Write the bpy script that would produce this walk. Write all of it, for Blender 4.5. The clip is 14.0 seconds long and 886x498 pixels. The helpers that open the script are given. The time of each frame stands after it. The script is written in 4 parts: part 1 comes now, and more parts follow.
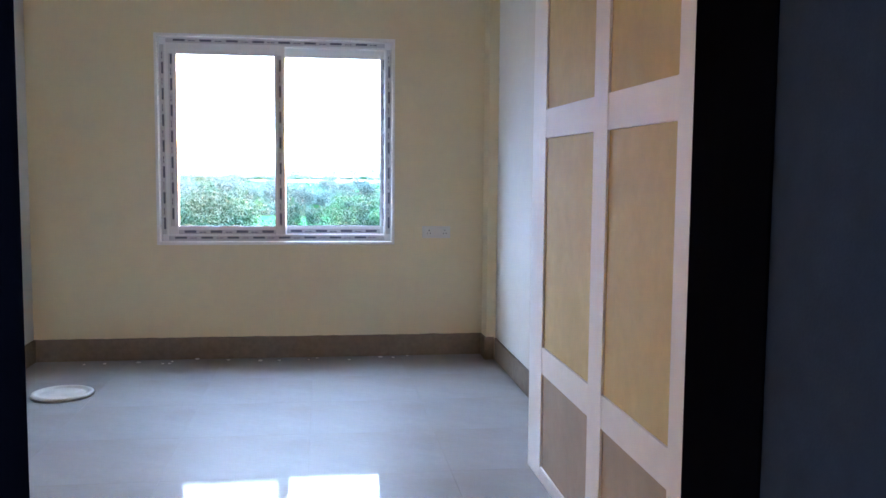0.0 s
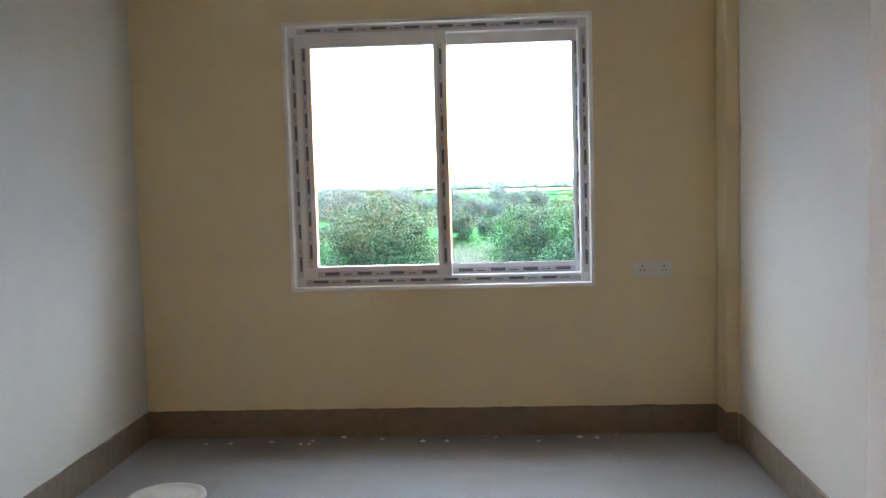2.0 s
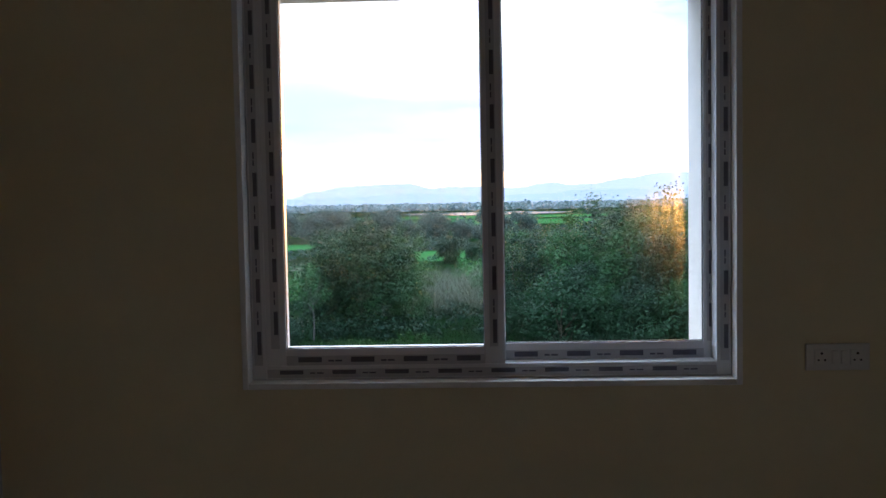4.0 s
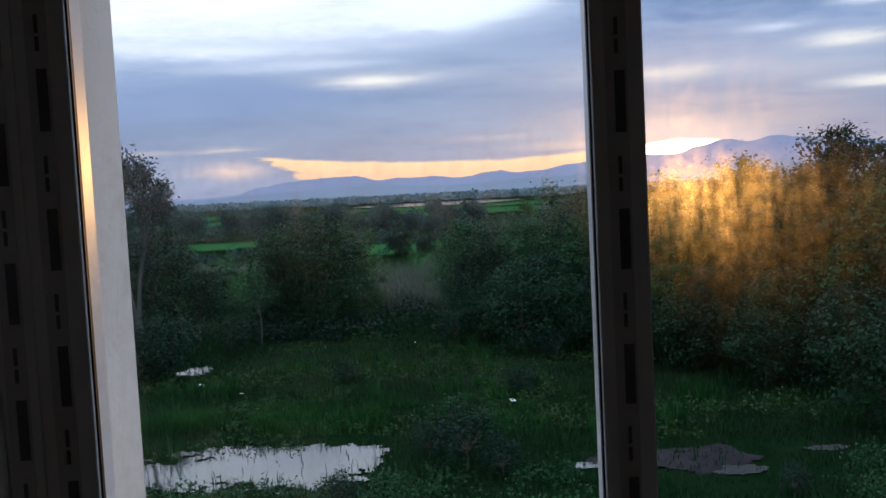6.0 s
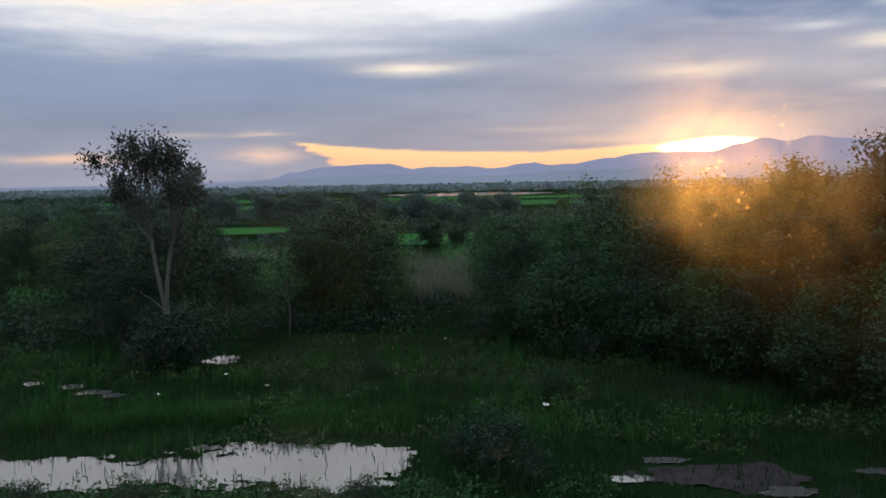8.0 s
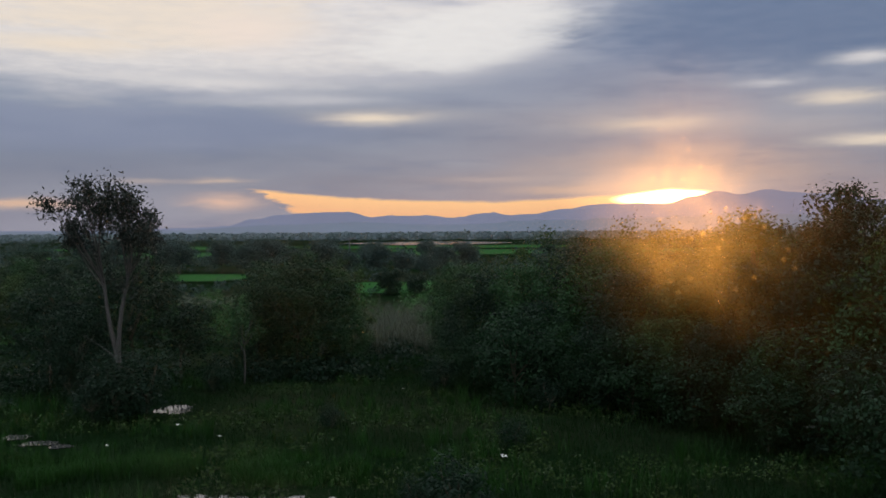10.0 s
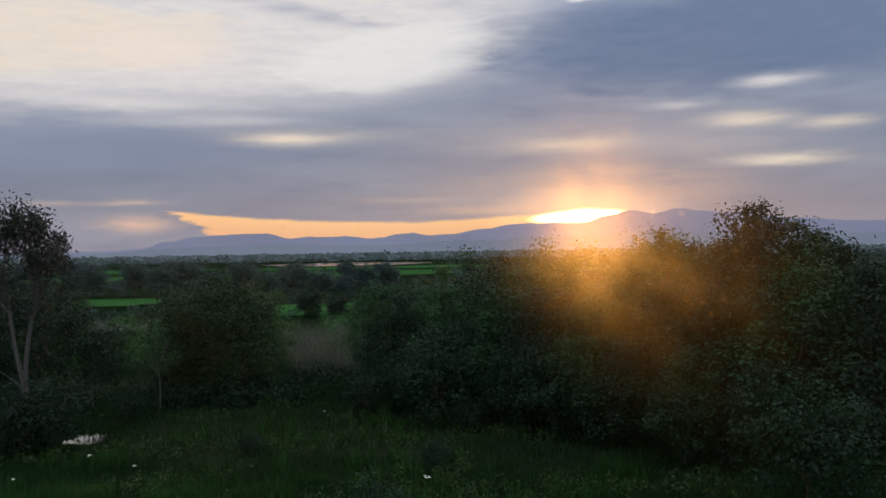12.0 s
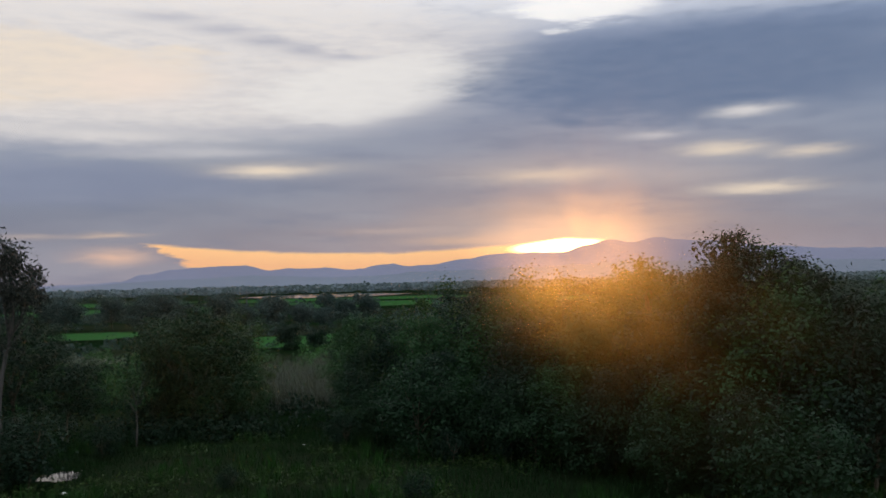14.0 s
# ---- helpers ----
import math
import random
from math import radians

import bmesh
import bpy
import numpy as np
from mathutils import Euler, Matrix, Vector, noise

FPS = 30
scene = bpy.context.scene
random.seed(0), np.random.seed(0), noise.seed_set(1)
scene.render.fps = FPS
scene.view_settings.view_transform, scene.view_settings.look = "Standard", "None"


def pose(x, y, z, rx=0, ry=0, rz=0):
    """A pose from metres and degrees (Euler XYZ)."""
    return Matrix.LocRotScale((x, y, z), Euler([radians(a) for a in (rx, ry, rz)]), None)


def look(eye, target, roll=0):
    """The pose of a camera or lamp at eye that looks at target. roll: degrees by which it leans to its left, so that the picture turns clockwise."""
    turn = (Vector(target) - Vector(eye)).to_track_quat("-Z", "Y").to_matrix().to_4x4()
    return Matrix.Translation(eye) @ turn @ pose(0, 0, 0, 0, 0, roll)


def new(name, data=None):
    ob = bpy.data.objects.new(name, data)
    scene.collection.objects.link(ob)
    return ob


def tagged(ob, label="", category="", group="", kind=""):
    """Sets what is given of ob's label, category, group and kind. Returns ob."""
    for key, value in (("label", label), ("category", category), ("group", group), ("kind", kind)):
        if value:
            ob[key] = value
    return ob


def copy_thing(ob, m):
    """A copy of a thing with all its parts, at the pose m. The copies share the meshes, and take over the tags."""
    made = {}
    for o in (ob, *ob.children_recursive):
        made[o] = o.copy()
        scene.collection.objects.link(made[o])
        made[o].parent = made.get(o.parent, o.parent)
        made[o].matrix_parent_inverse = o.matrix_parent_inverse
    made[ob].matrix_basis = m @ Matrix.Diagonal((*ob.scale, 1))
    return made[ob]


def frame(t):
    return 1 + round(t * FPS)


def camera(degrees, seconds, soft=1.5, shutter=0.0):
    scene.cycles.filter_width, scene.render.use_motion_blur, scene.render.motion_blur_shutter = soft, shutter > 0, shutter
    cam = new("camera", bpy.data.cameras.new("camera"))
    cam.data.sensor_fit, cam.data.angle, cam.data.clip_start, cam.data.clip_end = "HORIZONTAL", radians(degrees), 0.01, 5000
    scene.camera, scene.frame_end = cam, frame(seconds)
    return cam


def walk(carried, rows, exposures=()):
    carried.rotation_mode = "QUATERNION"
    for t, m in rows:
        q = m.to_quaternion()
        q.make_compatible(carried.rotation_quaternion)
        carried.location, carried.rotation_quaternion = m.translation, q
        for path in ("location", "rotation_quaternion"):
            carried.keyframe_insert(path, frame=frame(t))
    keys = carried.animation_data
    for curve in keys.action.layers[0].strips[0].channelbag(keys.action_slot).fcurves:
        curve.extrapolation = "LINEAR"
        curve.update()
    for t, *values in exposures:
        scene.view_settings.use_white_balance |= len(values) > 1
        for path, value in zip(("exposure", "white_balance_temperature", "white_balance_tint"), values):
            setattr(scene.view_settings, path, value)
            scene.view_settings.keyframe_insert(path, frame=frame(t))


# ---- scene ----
cam = camera(52.5, 14.0, soft=1.5)
PATH = [
    (0, look((0.302, -6.274, 1.314), (0.569, -4.299, 1.138), 0.5)),
    (0.5, look((0.244, -5.945, 1.326), (0.439, -3.966, 1.115), 0.2)),
    (1, look((0.323, -5.541, 1.34), (0.295, -3.55, 1.147), -1.5)),
    (1.5, look((0.293, -5.128, 1.326), (0.105, -3.144, 1.156), 0.8)),
    (2, look((0.278, -4.72, 1.366), (0.165, -2.73, 1.212), -1.6)),
    (2.5, look((0.27, -4.235, 1.4), (0.043, -2.254, 1.24), -0.8)),
    (3, look((0.127, -3.833, 1.374), (0.018, -1.841, 1.234), -0.6)),
    (3.5, look((0.091, -3.328, 1.394), (0.047, -1.333, 1.259), -1.8)),
    (3.7, look((0.041, -3.139, 1.393), (-0.046, -1.144, 1.288), -1.0)),
    (5.8, look((-0.217, -1.3, 1.361), (-0.137, 0.695, 1.238), -2.30)),
    (6.0, look((-0.234, -1.088, 1.385), (-0.199, 0.908, 1.256), -2.86)),
    (6.5, look((-0.307, -0.707, 1.46), (-0.278, 1.289, 1.33), -0.90)),
    (7.0, look((-0.36, -0.4, 1.48), (-0.197, 1.588, 1.334), -3.25)),
    (7.5, look((-0.33, -0.21, 1.48), (-0.366, 1.783, 1.317), -1.38)),
    (8.0, look((-0.35, -0.21, 1.48), (-0.384, 1.784, 1.331), -1.03)),
    (8.5, look((-0.35, -0.18, 1.48), (-0.309, 1.818, 1.412), -0.42)),
    (9.0, look((-0.35, -0.16, 1.48), (-0.292, 1.839, 1.428), -0.37)),
    (11.5, look((-0.36, -0.13, 1.48), (-0.288, 1.869, 1.459), -0.53)),
    (12.0, look((-0.37, -0.12, 1.48), (-0.133, 1.866, 1.482), -0.95)),
    (12.5, look((-0.37, -0.09, 1.48), (-0.15, 1.895, 1.584), -0.79)),
    (13.0, look((-0.37, -0.08, 1.48), (-0.11, 1.899, 1.598), -0.70)),
    (13.5, look((-0.37, -0.075, 1.48), (-0.061, 1.899, 1.558), -2.22)),
    (14.0, look((-0.37, -0.07, 1.48), (-0.087, 1.909, 1.549), -1.42)),
]
EXPOSURES = [
    (0.0, 4.85, 5050, 8), (0.5, 4.65, 5350, 7), (1.0, 4.5, 5600, 5), (1.5, 4.45, 5900, 5), (2.0, 4.4, 6200, 4), (2.5, 4.25, 6200, 4), (3.0, 3.9, 6300, 4), (3.5, 3.3, 6200, 5), (3.7, 2.75, 6000, 6),
    (5.8, 0.35, 5800, 7), (6.5, 0.4, 5900, 7), (7.0, 0.12, 6200, 8), (7.5, 0.3, 6500, 9), (8.0, 0.22, 6800, 10), (8.5, 0.05, 7100, 12), (9.0, -0.1, 7200, 12), (11.5, -0.15, 7150, 12), (12.5, -0.15, 7150, 12), (14.0, -0.15, 7250, 12),
]
walk(cam, PATH, EXPOSURES)

# ---- plan, metres: the window wall's inner face is y = 0, the room's floor is z = 0 ----
XL, XR = -1.62, 1.50            # side walls
YD = -5.50                      # door wall, room side
ZC = 2.95                       # ceiling
WX, WZ0, WZ1 = 0.806, 0.788, 2.206  # window opening
GROUND = -4.6
SUN_AZ, SUN_EL = 15.2, 2.3      # degrees, right of +y and above the horizon

# ---- world, sun ----
world = bpy.data.worlds.new("dusk_sky")
scene.world = world
world.use_nodes = True
wt = world.node_tree
wt.nodes.clear()


def node(tree, kind, **inputs):
    n = tree.nodes.new(kind)
    for key, value in inputs.items():
        sock = n.inputs[int(key[1:])] if key[0] == "i" and key[1:].isdigit() else n.inputs[key]
        if hasattr(value, "is_output"):
            tree.links.new(value, sock)
        else:
            sock.default_value = value
    return n


def calc(tree, op, a, b=0.0, c=0.0, clamp=False):
    n = node(tree, "ShaderNodeMath", i0=a, i1=b, i2=c)
    n.operation, n.use_clamp = op, clamp
    return n.outputs[0]


def ramp(tree, fac, stops, smooth=False):
    n = node(tree, "ShaderNodeValToRGB", Fac=fac)
    r = n.color_ramp
    r.interpolation = "EASE" if smooth else "LINEAR"
    for k, (p, c) in enumerate(stops):
        e = r.elements[k] if k < 2 else r.elements.new(p)
        e.position, e.color = p, (*c, 1)
    return n.outputs["Color"]


def mixed(tree, fac, a, b, blend="MIX"):
    n = tree.nodes.new("ShaderNodeMix")
    n.data_type, n.blend_type = "RGBA", blend
    for sock, value in ((n.inputs[0], fac), (n.inputs[6], a), (n.inputs[7], b)):
        if hasattr(value, "is_output"):
            tree.links.new(value, sock)
        else:
            sock.default_value = value if isinstance(value, float) else (*value, 1)
    return n.outputs[2]


def noise_of(tree, vector, scale, detail=4.0, rough=0.55):
    return node(tree, "ShaderNodeTexNoise", Vector=vector, Scale=scale, Detail=detail, Roughness=rough).outputs[0]


coord = wt.nodes.new("ShaderNodeTexCoord").outputs["Generated"]
sep = node(wt, "ShaderNodeSeparateXYZ", Vector=coord)
deg = 57.29578
el = calc(wt, "MULTIPLY", calc(wt, "ARCSINE", sep.outputs[2]), deg)
az = calc(wt, "MULTIPLY", calc(wt, "ARCTAN2", sep.outputs[0], sep.outputs[1]), deg)
# streaky cloud field: long in azimuth, short in elevation
flat = node(wt, "ShaderNodeCombineXYZ", X=calc(wt, "MULTIPLY", az, 0.055), Y=calc(wt, "MULTIPLY", el, 0.34), Z=0.0).outputs[0]
fine = node(wt, "ShaderNodeCombineXYZ", X=calc(wt, "MULTIPLY", az, 0.22), Y=calc(wt, "MULTIPLY", el, 1.1), Z=4.0).outputs[0]
n1 = noise_of(wt, flat, 1.0, 5.0)
n2 = noise_of(wt, fine, 1.0, 5.0, 0.6)
wob = calc(wt, "SUBTRACT", n1, 0.5)
wob2 = calc(wt, "SUBTRACT", n2, 0.5)
rough_sky = node(wt, "ShaderNodeCombineXYZ", X=calc(wt, "MULTIPLY", az, 0.55), Y=calc(wt, "MULTIPLY", el, 2.6), Z=9.0).outputs[0]
n3 = noise_of(wt, rough_sky, 1.0, 5.0, 0.6)
wob3 = calc(wt, "SUBTRACT", n3, 0.5)
AZ = calc(wt, "ADD", az, calc(wt, "ADD", calc(wt, "MULTIPLY", wob2, 9.0), calc(wt, "MULTIPLY", wob3, 1.6)))
EL = calc(wt, "ADD", el, calc(wt, "ADD", calc(wt, "MULTIPLY", wob, calc(wt, "MULTIPLY", el, 0.16)), calc(wt, "MULTIPLY", wob2, calc(wt, "ADD", 0.4, calc(wt, "MULTIPLY", el, 0.20)))))


def cloud(a, e, wa, we, tilt=0.0, edge=1.0, raw=False):
    """A soft cloud around azimuth a and elevation e, half sizes wa and we; tilt: degrees up per degree to the right."""
    da = calc(wt, "SUBTRACT", az if raw else AZ, a)
    de = calc(wt, "SUBTRACT", calc(wt, "SUBTRACT", el if raw else EL, e), calc(wt, "MULTIPLY", da, tilt))
    q = calc(wt, "ADD", calc(wt, "POWER", calc(wt, "ABSOLUTE", calc(wt, "DIVIDE", da, wa)), 2.0),
             calc(wt, "POWER", calc(wt, "ABSOLUTE", calc(wt, "DIVIDE", de, we)), 2.0))
    s = node(wt, "ShaderNodeMapRange", Value=q, i1=1.0 + edge, i2=max(0.0, 1.0 - edge))
    s.interpolation_type = "SMOOTHERSTEP"
    return s.outputs[0]


sky = wt.nodes.new("ShaderNodeTexSky")
sky.sky_type, sky.sun_disc = "NISHITA", False
sky.sun_elevation, sky.sun_rotation = radians(SUN_EL), radians(SUN_AZ)
base = ramp(wt, calc(wt, "DIVIDE", el, 60.0, clamp=True),
            [(0.0, (0.31, 0.30, 0.37)), (1.0, (1.0, 1.05, 1.15)), (0.05, (0.25, 0.265, 0.34)), (0.10, (0.225, 0.27, 0.37)),
             (0.17, (0.24, 0.30, 0.42)), (0.25, (0.28, 0.36, 0.52)), (0.31, (1.25, 1.25, 1.27))])
color = mixed(wt, 0.08, base, mixed(wt, 1.0, sky.outputs[0], (0.09, 0.09, 0.09), "MULTIPLY"), "ADD")
streak = node(wt, "ShaderNodeMapRange", Value=n1, i1=0.42, i2=0.72).outputs[0]
color = mixed(wt, calc(wt, "MULTIPLY", streak, 0.30), color, (0.55, 0.56, 0.61))
dim = node(wt, "ShaderNodeMapRange", Value=n2, i1=0.5, i2=0.8).outputs[0]
color = mixed(wt, calc(wt, "MULTIPLY", dim, 0.45), color, (0.20, 0.23, 0.32))
CREAM, PALE, DUSK = (1.05, 0.86, 0.66), (0.98, 0.90, 0.84), (0.16, 0.22, 0.34)
for a, e, wa, we, tilt, edge, weight, tint in (
    (-12.0, 14.0, 24.0, 5.4, 0.02, 0.8, 0.85, PALE),     # the large bright sheet
    (-16.0, 13.0, 9.0, 1.8, 0.0, 1.0, 0.6, CREAM),
    (4.0, 12.2, 6.8, 1.9, 0.12, 0.9, 0.8, (0.98, 0.93, 0.88)),
    (24.5, 12.4, 14.0, 2.9, 0.0, 0.9, 0.85, DUSK),
    (-20.0, 6.3, 16.0, 1.4, 0.0, 1.0, 0.5, (0.29, 0.32, 0.44)),
    (17.5, 17.4, 4.5, 1.5, 0.0, 1.0, 0.9, (1.2, 1.15, 1.1)),
    (15.0, 3.6, 9.0, 1.3, 0.0, 1.0, 0.18, (1.0, 0.66, 0.46)),
):
    shape = calc(wt, "MULTIPLY", cloud(a, e, wa, we, tilt, edge), weight)
    shape = calc(wt, "MULTIPLY", shape, node(wt, "ShaderNodeMapRange", Value=n3, i1=0.28, i2=0.62, i3=0.84, i4=1.05).outputs[0], clamp=True)
    color = mixed(wt, shape, color, tint)
# small soft lens-shaped clouds, slightly frayed
AZS = calc(wt, "ADD", az, calc(wt, "MULTIPLY", wob3, 2.4))
ELS = calc(wt, "ADD", el, calc(wt, "ADD", calc(wt, "MULTIPLY", wob2, 0.5), calc(wt, "MULTIPLY", wob3, 0.35)))


def wisp(a, e, wa, we):
    qa = calc(wt, "POWER", calc(wt, "ABSOLUTE", calc(wt, "DIVIDE", calc(wt, "SUBTRACT", AZS, a), wa)), 2.0)
    qe = calc(wt, "POWER", calc(wt, "ABSOLUTE", calc(wt, "DIVIDE", calc(wt, "SUBTRACT", ELS, e), we)), 2.0)
    return calc(wt, "EXPONENT", calc(wt, "MULTIPLY", calc(wt, "ADD", qa, qe), -1.0))


for a, e, wa, we, weight, tint in (
    (-2.9, 7.05, 2.5, 0.36, 0.85, CREAM), (-1.5, 7.3, 5.0, 0.5, 0.25, CREAM),
    (14.8, 6.5, 3.6, 0.42, 0.6, (1.0, 0.76, 0.55)), (13.0, 6.9, 6.5, 0.9, 0.22, (0.9, 0.7, 0.58)),
    (25.6, 7.55, 2.3, 0.42, 0.75, CREAM), (27.0, 9.75, 2.0, 0.34, 0.75, PALE), (27.6, 5.1, 3.0, 0.32, 0.8, CREAM),
    (30.5, 7.1, 1.8, 0.34, 0.6, CREAM), (21.5, 8.6, 1.6, 0.2, 0.4, PALE), (24.0, 6.1, 4.5, 0.7, 0.22, (0.9, 0.72, 0.6)),
    (-10.6, 12.3, 3.5, 1.2, 0.6, (1.08, 0.88, 0.76)), (-21.0, 10.9, 4.5, 0.5, 0.7, CREAM), (-13.0, 9.1, 5.0, 0.35, 0.45, PALE),
    (-6.5, 8.2, 5.0, 0.3, 0.4, PALE), (-14.0, 8.3, 7.0, 0.4, 0.35, (0.32, 0.35, 0.46)), (-2.0, 9.6, 8.0, 0.35, 0.3, (0.40, 0.42, 0.52)),
    (-8.6, 16.2, 2.6, 0.3, 0.5, (0.42, 0.44, 0.54)), (-5.4, 15.6, 2.2, 0.3, 0.55, (0.42, 0.44, 0.54)), (-2.6, 15.0, 2.0, 0.3, 0.6, (0.40, 0.42, 0.52)), (-0.2, 14.5, 1.6, 0.3, 0.6, (0.40, 0.42, 0.52)), (2.0, 14.1, 1.5, 0.25, 0.5, (0.42, 0.44, 0.54)),
    (-12.2, 3.15, 1.6, 0.18, 0.5, (0.95, 0.66, 0.46)), (-23.4, 1.72, 3.4, 0.26, 0.75, (1.0, 0.62, 0.40)),
    (-12.0, 1.85, 1.9, 0.45, 0.85, (0.95, 0.60, 0.44)), (-16.5, 3.1, 2.0, 0.16, 0.3, (0.9, 0.66, 0.5)),
    (9.0, 2.5, 3.0, 0.25, 0.5, (0.95, 0.60, 0.40)), (4.5, 3.2, 3.0, 0.2, 0.25, (0.9, 0.6, 0.45)),
):
    color = mixed(wt, calc(wt, "MULTIPLY", wisp(a, e, wa, we), weight), color, tint)
# the clear strip above the hills: its upper edge in degrees by azimuth, its end cut off by a bank of cumulus
span = node(wt, "ShaderNodeMapRange", Value=az, i1=-12.0, i2=20.0).outputs[0]
crest = ramp(wt, span, [(p, (h / 3.0,) * 3) for p, h in ((0.0, 2.75), (1.0, 1.9), (0.08, 2.58), (0.22, 2.15), (0.36, 1.92), (0.53, 1.82), (0.67, 1.98), (0.78, 2.15), (0.87, 2.5), (0.95, 2.3))])
rise = calc(wt, "SUBTRACT", calc(wt, "MULTIPLY", crest, 3.0), calc(wt, "ADD", el, calc(wt, "MULTIPLY", wob3, 0.28)))
strip = node(wt, "ShaderNodeMapRange", Value=rise, i1=-0.10, i2=0.16)
strip.interpolation_type = "SMOOTHSTEP"
bank = calc(wt, "ADD", calc(wt, "ADD", az, 5.2), calc(wt, "ADD", calc(wt, "MULTIPLY", el, 1.95), calc(wt, "MULTIPLY", wob3, 3.0)))
cut = node(wt, "ShaderNodeMapRange", Value=bank, i1=-0.25, i2=0.35).outputs[0]
east = node(wt, "ShaderNodeMapRange", Value=az, i1=19.6, i2=17.5).outputs[0]
strip_at = calc(wt, "MULTIPLY", calc(wt, "MULTIPLY", strip.outputs[0], cut), east)
strip_color = mixed(wt, node(wt, "ShaderNodeMapRange", Value=rise, i1=0.0, i2=0.9).outputs[0], (1.25, 0.70, 0.33), (1.12, 0.58, 0.30))
color = mixed(wt, strip_at, color, strip_color)
color = mixed(wt, 1.0, color, (0.90, 0.98, 1.10), "MULTIPLY")
glow = calc(wt, "MULTIPLY", cloud(SUN_AZ, 2.2, 5.0, 1.6, 0.0, 1.0, True), 0.25)
color = mixed(wt, glow, color, (1.0, 0.56, 0.24), "ADD")
core = calc(wt, "MULTIPLY", cloud(15.5, 2.0, 2.7, 0.42, 0.05, 0.8, True), strip_at)
color = mixed(wt, core, color, (5.5, 3.7, 1.7), "ADD")
background = node(wt, "ShaderNodeBackground", Color=color, Strength=1.0)
wt.links.new(background.outputs[0], node(wt, "ShaderNodeOutputWorld").inputs[0])

sun_data = bpy.data.lights.new("sun", "SUN")
sun_data.energy, sun_data.angle, sun_data.color = 0.65, radians(2.5), (1.0, 0.47, 0.11)
sun = new("sun", sun_data)
sun.matrix_world = look((math.sin(radians(SUN_AZ)) * 50, math.cos(radians(SUN_AZ)) * 50, 50 * math.tan(radians(SUN_EL))), (0, 0, 0))


# ---- materials ----
def material(name, color, rough=0.6, metal=0.0, vary=0.12, scale=6.0, bump=0.0, bump_scale=80.0, second=None, patch=0.0,
             patch_scale=1.5, spec=0.5, per_object=0.0, per_island=0.0, stretch=(1, 1, 1)):
    """A surface with variation at two scales: grain (vary, scale) and larger patches towards second."""
    m = bpy.data.materials.new(name)
    m.use_nodes = True
    t = m.node_tree
    b = t.nodes["Principled BSDF"]
    at = node(t, "ShaderNodeMapping", Vector=t.nodes.new("ShaderNodeTexCoord").outputs["Object"], Scale=stretch).outputs[0]
    grain = noise_of(t, at, scale, 6.0, 0.62)
    low, high = tuple(c * (1 - vary) for c in color), tuple(min(1.0, c * (1 + vary)) for c in color)
    c = ramp(t, grain, [(0.25, low), (0.75, high)])
    if second:
        big = noise_of(t, at, patch_scale, 5.0, 0.6)
        f = node(t, "ShaderNodeMapRange", Value=big, i1=0.45, i2=0.68, i4=patch).outputs[0]
        c = mixed(t, f, c, second)
    if per_object or per_island:
        r = (t.nodes.new("ShaderNodeObjectInfo").outputs["Random"] if per_object
             else t.nodes.new("ShaderNodeNewGeometry").outputs["Random Per Island"])
        amount = per_object or per_island
        v = node(t, "ShaderNodeMapRange", Value=r, i3=1 - amount, i4=1 + amount).outputs[0]
        c = node(t, "ShaderNodeHueSaturation", Value=v, Color=c).outputs[0]
    t.links.new(c, b.inputs["Base Color"])
    rr = node(t, "ShaderNodeMapRange", Value=noise_of(t, at, scale * 0.6, 4.0), i3=max(0.02, rough - 0.08), i4=min(1.0, rough + 0.08)).outputs[0]
    t.links.new(rr, b.inputs["Roughness"])
    b.inputs["Metallic"].default_value = metal
    b.inputs["Specular IOR Level"].default_value = spec
    if bump:
        h = noise_of(t, at, bump_scale, 5.0, 0.65)
        n = node(t, "ShaderNodeBump", Strength=bump, Distance=0.004, Height=h)
        t.links.new(n.outputs[0], b.inputs["Normal"])
    return m


WALL = material("cream_wall_paint", (0.76, 0.68, 0.45), 0.62, vary=0.03, scale=9, bump=0.25, bump_scale=140, second=(0.67, 0.58, 0.40), patch=0.4, patch_scale=1.2, spec=0.3)
# same cream paint as WALL, with the skylight's cool tint put into its colour
SIDE = material("cream_side_wall_skylight_tint", (0.68, 0.665, 0.62), 0.5, vary=0.03, scale=9, bump=0.2, bump_scale=140, second=(0.71, 0.66, 0.55), patch=0.35, patch_scale=1.0, spec=0.4)
WHITE = material("white_plaster", (0.84, 0.83, 0.81), 0.6, vary=0.04, scale=8, bump=0.3, bump_scale=120)
OUTSIDE = material("outer_wall_plaster", (0.72, 0.72, 0.70), 0.85, vary=0.06, scale=5, bump=0.4, bump_scale=60, second=(0.6, 0.6, 0.57), patch=0.4)
CEIL = material("white_ceiling_paint", (0.8, 0.79, 0.76), 0.8, vary=0.03, scale=5)
OCHRE = material("ochre_cupboard_paint", (0.60, 0.485, 0.20), 0.7, vary=0.08, scale=14, bump=0.3, bump_scale=160, second=(0.5, 0.37, 0.14), patch=0.5, patch_scale=2.5)
CEMENT = material("brown_cement_skirting", (0.21, 0.165, 0.12), 0.85, vary=0.2, scale=25, bump=0.6, bump_scale=150, second=(0.24, 0.20, 0.15), patch=0.5, patch_scale=5)
# brownish patches are spread at random over the tiles
TILE = material("pale_polished_floor_tile", (0.34, 0.34, 0.35), 0.5, vary=0.08, scale=7, second=(0.27, 0.24, 0.20), patch=0.6, patch_scale=1.7, spec=0.12)
TILE.node_tree.nodes["Principled BSDF"].inputs["Coat Weight"].default_value = 0.34
